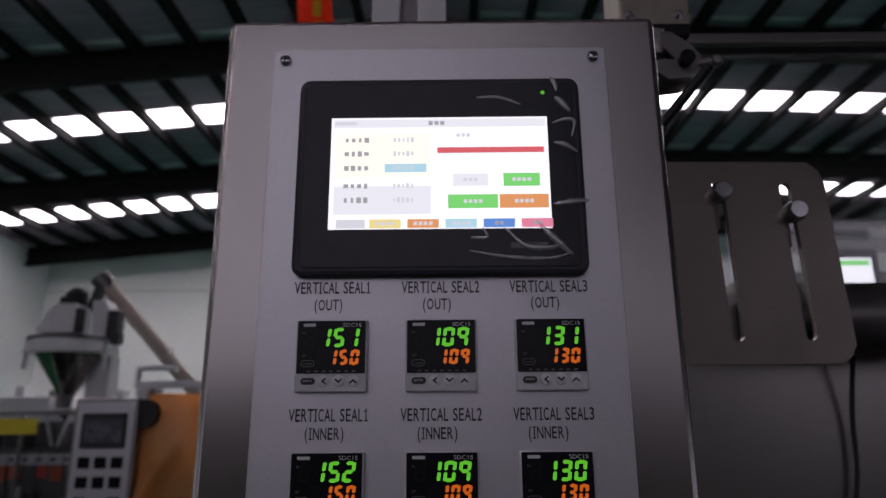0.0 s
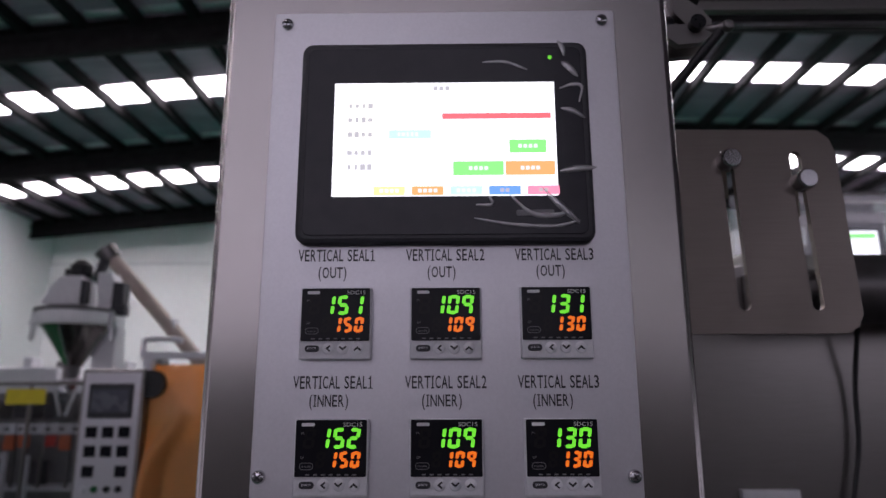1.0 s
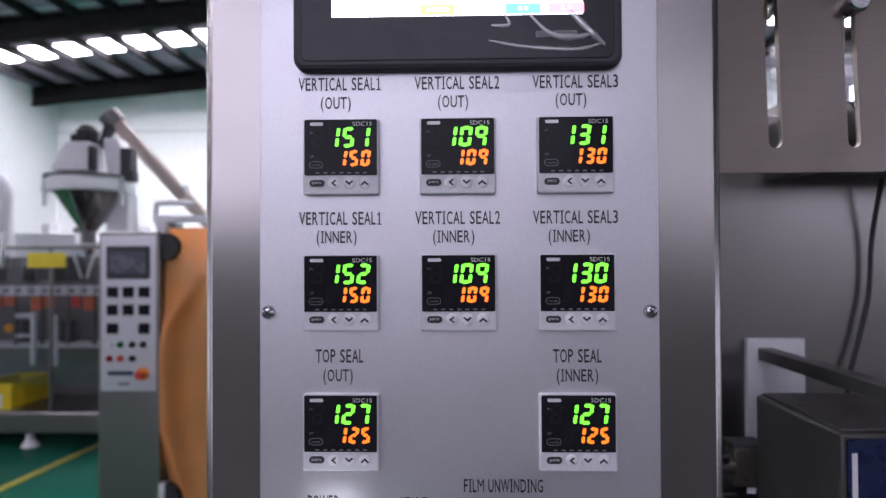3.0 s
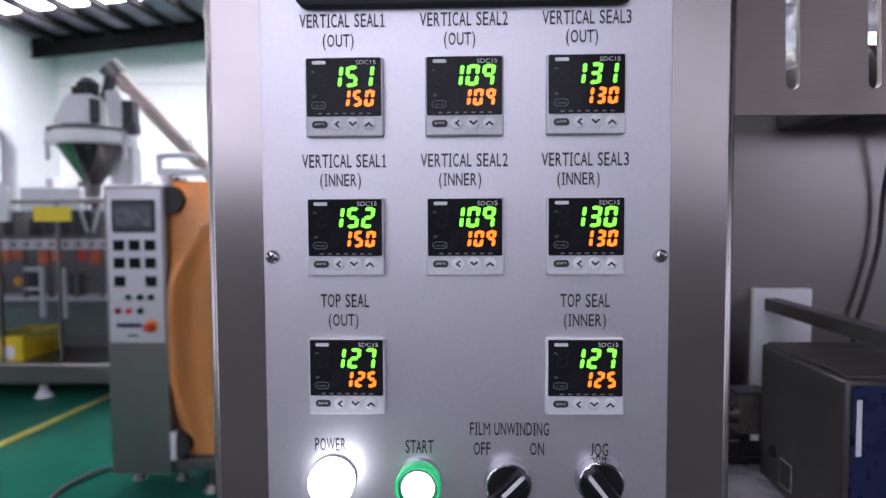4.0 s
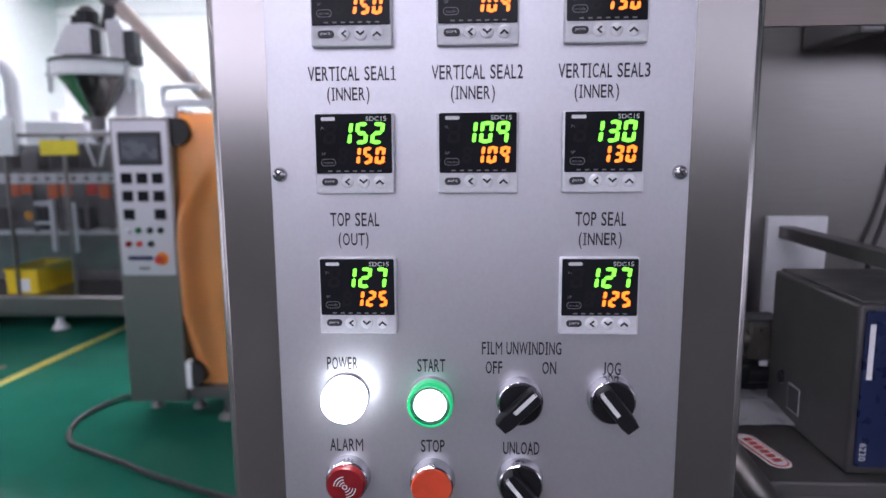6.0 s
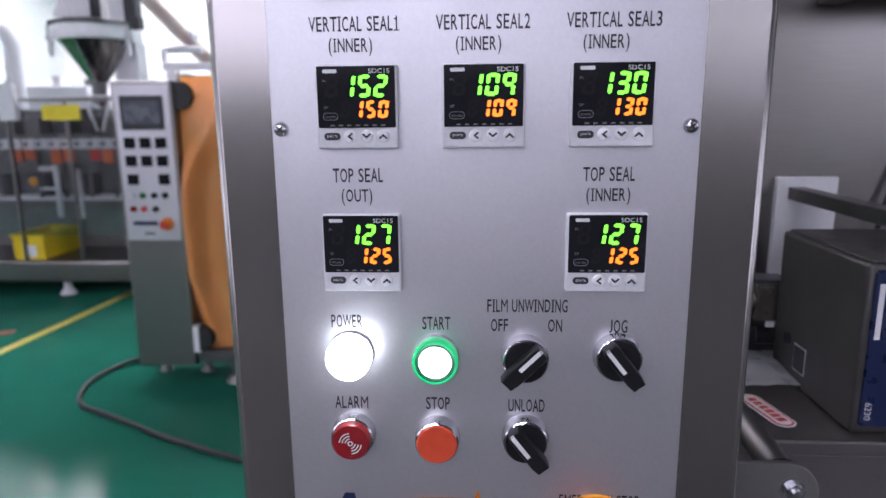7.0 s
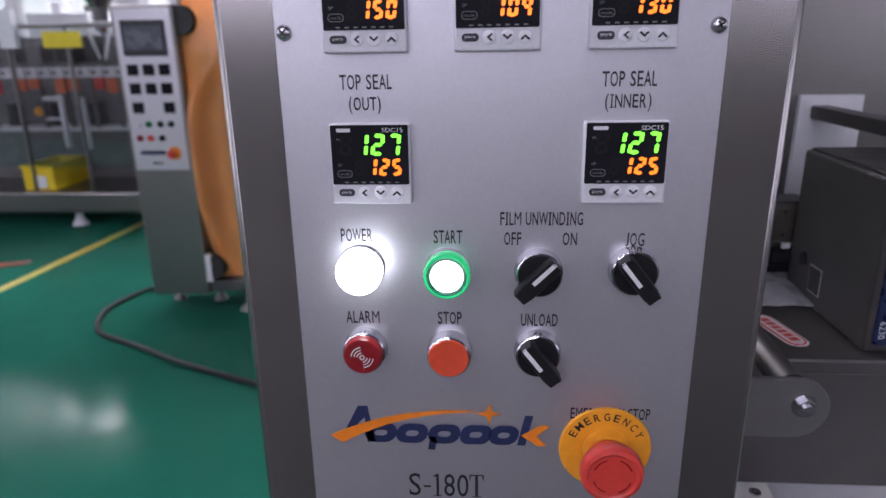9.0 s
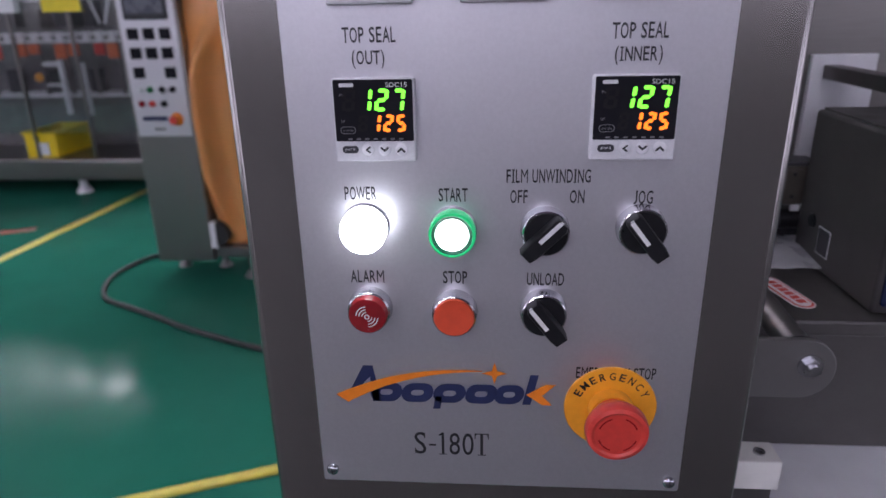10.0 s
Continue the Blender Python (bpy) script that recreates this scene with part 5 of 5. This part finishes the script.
wpart("funnel_sheet", loft([[(-2.839, 4.312, 1.425), (-2.651, 4.312, 1.425), (-2.651, 4.318, 1.425), (-2.839, 4.318, 1.425)], [(-2.759, 4.312, 1.18), (-2.731, 4.312, 1.18), (-2.731, 4.318, 1.18), (-2.759, 4.318, 1.18)]]), ACRYLIC, ln, "clear funnel sheet")
wpart("funnel_bar", box(-2.87, -2.62, 4.296, 4.304, 1.425, 1.437, 0.002), GREY, ln)
rng = random.Random(9)
for k in range(22):
    x = -4.2 + 0.098 * k
    wpart("clip", box(x, x + 0.045, 4.315, 4.345, 1.06, 1.13, 0.003), PLATE_WHITE, ln, "small bright clip")
    if k % 3 != 1:
        wpart("pouch_holder", box(x - 0.02, x + 0.055, 4.30, 4.33, 0.965 + rng.uniform(-.02, .02), 1.05, 0.005), CARD if k % 4 != 2 else RED, ln, "orange pouch holder")
    if k % 2:
        wpart("hanger", box(x + 0.01, x + 0.03, 4.36, 4.385, 0.69, 1.05, 0.002), STEEL_DULL, ln)
for k in range(9):
    x = -4.1 + 0.22 * k + rng.uniform(-.05, .05)
    wpart("upper_fitting", box(x, x + rng.uniform(.06, .14), 4.45, 4.6, 1.16, rng.uniform(1.24, 1.36), 0.006), rng.choice((STEEL_DULL, STEEL_DULL, BLACK_SOFT, BLACK_SOFT, PLATE_WHITE)), ln)
for k in range(5):
    x = -4.0 + 0.33 * k
    wpart("motor", rod((x, 4.55, 0.69), (x, 4.55, 0.86), 0.055), BLACK_SOFT, ln)
wpart("yellow_lamp", moved(lathe([(0, -0.02), (0.03, -0.01), (0.035, 0)], 16), Matrix.Translation((-3.30, 4.30, 0.82))), YELLOW, ln)
x0, z0 = far(-3.234, 1.261, 4.09)
x1, z1 = far(-2.946, 1.372, 4.09)
solid("warning_sign", box(x0, x1, 4.088, 4.098, z0, z1, 0.003), TAG, "yellow warning sign on the guard rail", "sign")

cr = thing("plastic_crate", (-3.285, 4.35, 0.265), "yellow plastic crate with a white tag on the low table", "crate")
CX0, CX1, CY0, CY1, CZ0, CZ1 = -3.40, -3.165, 4.13, 4.57, 0.268, 0.450
for nm, b6 in (("front", (CX0, CX1, CY0, CY0 + 0.008)), ("back", (CX0, CX1, CY1 - 0.008, CY1)), ("side", (CX1 - 0.008, CX1, CY0 + 0.008, CY1 - 0.008)), ("side", (CX0, CX0 + 0.008, CY0 + 0.008, CY1 - 0.008))):
    wpart(nm, box(*b6, CZ0 + 0.006, CZ1, 0.002), CRATE, cr)
wpart("bottom", box(CX0, CX1, CY0, CY1, CZ0 - 0.002, CZ0 + 0.006), CRATE, cr)
wpart("rim", join(box(CX0 - 0.012, CX1 + 0.012, CY0 - 0.012, CY0 + 0.010, CZ1 - 0.016, CZ1 + 0.003, 0.003), box(CX0 - 0.012, CX1 + 0.012, CY1 - 0.010, CY1 + 0.012, CZ1 - 0.016, CZ1 + 0.003, 0.003),
                  box(CX1 - 0.010, CX1 + 0.012, CY0 + 0.010, CY1 - 0.010, CZ1 - 0.016, CZ1 + 0.003, 0.003), box(CX0 - 0.012, CX0 + 0.010, CY0 + 0.010, CY1 - 0.010, CZ1 - 0.016, CZ1 + 0.003, 0.003)), CRATE, cr)
wpart("tag", box(-3.30, -3.225, CY0 - 0.006, CY0 - 0.002, 0.285, 0.375, 0.002), WHITE_INK, cr, "white paper tag")

fl = thing("auger_filler", (-2.95, 4.75, 1.34), "steel auger filler with a conical hopper and motor", "auger filler")
Y = 4.75


def at(x, z, y=Y):
    px, pz = far(x, z, y)
    return Vector((px, y, pz))


CX, TOP, LOW = -2.965, 1.862, 1.548
up = pose(CX, Y, 0, -90, 0, 0)


def cone_sector(a0, a1, r_in=0.0):
    """Piece of the hopper's wall between two bearings, a little thick."""
    bm = bmesh.new()
    n = 14
    rows = []
    for i in range(n + 1):
        a = radians(a0 + (a1 - a0) * i / n)
        rows.append([bm.verts.new((CX + r * math.cos(a), Y + r * math.sin(a), z)) for r, z in ((0.062 - r_in, LOW), (0.262 - r_in, TOP), (0.252 - r_in, TOP), (0.052 - r_in, LOW))])
    for p, q in zip(rows, rows[1:]):
        for k in range(4):
            bm.faces.new((p[k], q[k], q[(k + 1) % 4], p[(k + 1) % 4]))
    return bm


def tapered(levels):
    """Upright hood through levels of (z, x from, x to, half depth)."""
    return loft([[(x0, Y - d, z), (x1, Y - d, z), (x1, Y + d, z), (x0, Y + d, z)] for z, x0, x1, d in levels])


wpart("green_sector", cone_sector(176, 268), GREEN_CONE, fl, "green tinted sector of the hopper cone")
wpart("cone", cone_sector(268, 536), SMOKED_STEEL, fl, "smoky polished hopper cone")
wpart("cone_seam", join(*[rod((CX + 0.064 * math.cos(radians(a)), Y + 0.064 * math.sin(radians(a)), LOW), (CX + 0.264 * math.cos(radians(a)), Y + 0.264 * math.sin(radians(a)), TOP), 0.007, seg=8) for a in (176, 268, 352)]), CHROME, fl, "bright seam")
wpart("rim", moved(lathe([(0.25, -TOP + 0.006), (0.292, -TOP + 0.004), (0.300, -TOP - 0.008), (0.300, -TOP - 0.088), (0.290, -TOP - 0.100), (0, -TOP - 0.100)], 48), up), RIM_WHITE, fl, "bright white hopper rim")
wpart("top_plate", moved(lathe([(0, -TOP - 0.101), (0.318, -TOP - 0.101), (0.320, -TOP - 0.108), (0.318, -TOP - 0.120), (0, -TOP - 0.120)], 48), up), HOUSING, fl, "thin dark top plate")
for x in (CX - 0.315, CX + 0.30):
    wpart("clamp", join(box(x - 0.014, x + 0.014, Y - 0.09, Y - 0.06, TOP - 0.12, TOP + 0.11, 0.004), box(x - 0.022, x + 0.022, Y - 0.10, Y - 0.06, TOP + 0.0, TOP + 0.03, 0.004)), GREY, fl, "steel clamp")
wpart("outlet", join(rod((CX, Y, LOW - 0.11), (CX, Y, LOW + 0.004), 0.040, 0.058, 24), rod((CX, Y, 1.341), (CX, Y, LOW - 0.11), 0.030)), HOUSING, fl, "outlet tube")
wpart("neck", box(-3.16, -2.94, Y - 0.09, Y + 0.09, TOP + 0.121, 2.03, 0.004), HOUSING, fl, "dark neck under the hood")
wpart("gearbox", tapered(((2.022, -3.205, -2.912, 0.13), (2.06, -3.195, -2.912, 0.13), (2.22, -3.112, -2.915, 0.11), (2.25, -3.09, -2.925, 0.09))), PLATE_WHITE, fl, "pale gearbox hood")
wpart("junction_box", box(-2.911, -2.872, Y - 0.12, Y - 0.04, 2.02, 2.21, 0.005), BLACK_SOFT, fl, "dark junction box")
wpart("motor", join(rod((-2.985, Y, 2.245), (-2.985, Y, 2.345), 0.082, 0.086, 28), rod((-2.985, Y, 2.345), (-2.985, Y, 2.392), 0.086, 0.045, 28), rod((-3.05, Y - 0.05, 2.25), (-3.05, Y - 0.05, 2.31), 0.035)), BLACK, fl, "black motor")
wpart("feed_chute", loft([[(x0, Y - 0.02, z), (x1, Y - 0.02, z), (x1, Y + 0.14, z), (x0, Y + 0.14, z)] for z, x0, x1 in ((1.845, -2.790, -2.660), (2.20, -2.838, -2.690), (2.285, -2.835, -2.735))]), PLATE_WHITE, fl, "pale feed chute")
wpart("chute_box", box(-2.690, -2.600, Y - 0.06, Y + 0.05, 1.96, 2.20, 0.008), BLACK_SOFT, fl, "dark side box")
wpart("chute_latch", box(-2.640, -2.575, Y - 0.07, Y + 0.02, 1.935, 2.02, 0.006), BLACK_SOFT, fl)
wpart("stand", box(-2.85, -2.665, Y + 0.03, Y + 0.19, 1.34, 1.845, 0.01), GREY, fl, "pale grey stand")

au = thing("screw_conveyor", (-2.2, 5.2, 0), "slanting beige tube screw conveyor with a motor cap", "screw conveyor")
p0, p1 = at(-2.595, 2.37, 4.95), at(-1.93, 1.655, 5.2)
d = (p1 - p0)
p2 = p0 + d * 1.9
wpart("tube", rod(p0, p2, 0.058, seg=24), BEIGE, au, "beige painted tube")
wpart("head", rod(p0 - d.normalized() * 0.05, p0 + d.normalized() * 0.06, 0.085, seg=24), STEEL_DULL, au, "dull head cap")
wpart("spout", rod(p0 + Vector((0, 0, -0.02)), p0 + Vector((-0.02, -0.1, -0.26)), 0.05, 0.04), BLACK_SOFT, au)
wpart("side_rod", rod(p0 + Vector((0.06, 0, -0.09)), p2 + Vector((0.0, 0, -0.10)), 0.014), STEEL_DULL, au)
wpart("bracket", box(p1.x - 0.17, p1.x - 0.09, 5.1, 5.2, p1.z + 0.14, p1.z + 0.24, 0.005), GREY, au)
wpart("foot", box(p2.x - 0.2, p2.x + 0.2, 5.2, 5.6, 0, max(0.2, p2.z), 0.02), STEEL_MATT, au)

pp = thing("vent_pipe", (-4.6, 6.2, 0), "grey bent vent pipe standing on the floor", "pipe")
q = far(-3.42, 1.93, 6.0)
wpart("pipe", tube([(q[0] - 0.5, 6.0, q[1]), (q[0] - 0.12, 6.0, q[1]), (q[0] + 0.02, 6.0, q[1] - 0.12), (q[0] + 0.03, 6.0, q[1] - 0.5), (q[0] + 0.03, 6.0, 0.0)], 0.075, 16), GREY, pp)
mw = thing("white_machine", (-4.2, 7.0, 0), "white painted machine housings farther along the hall", "machine")
for xx0, xx1, zz in ((-6.6, -5.2, 1.55), (-5.15, -4.3, 1.62), (-4.25, -3.3, 1.42), (-3.2, -2.4, 1.52)):
    wpart("housing", box(xx0, xx1, 6.8, 7.8, 0.0, zz, 0.02), PLATE_WHITE, mw)
for k in range(8):
    x = -6.3 + 0.5 * k + rng.uniform(-.1, .1)
    wpart("fitting", box(x, x + rng.uniform(.08, .2), 6.9, 7.1, 1.42, 1.62 + rng.uniform(0, .12), 0.01), rng.choice((GREY, STEEL_DULL, PLATE_WHITE, RED)), mw)
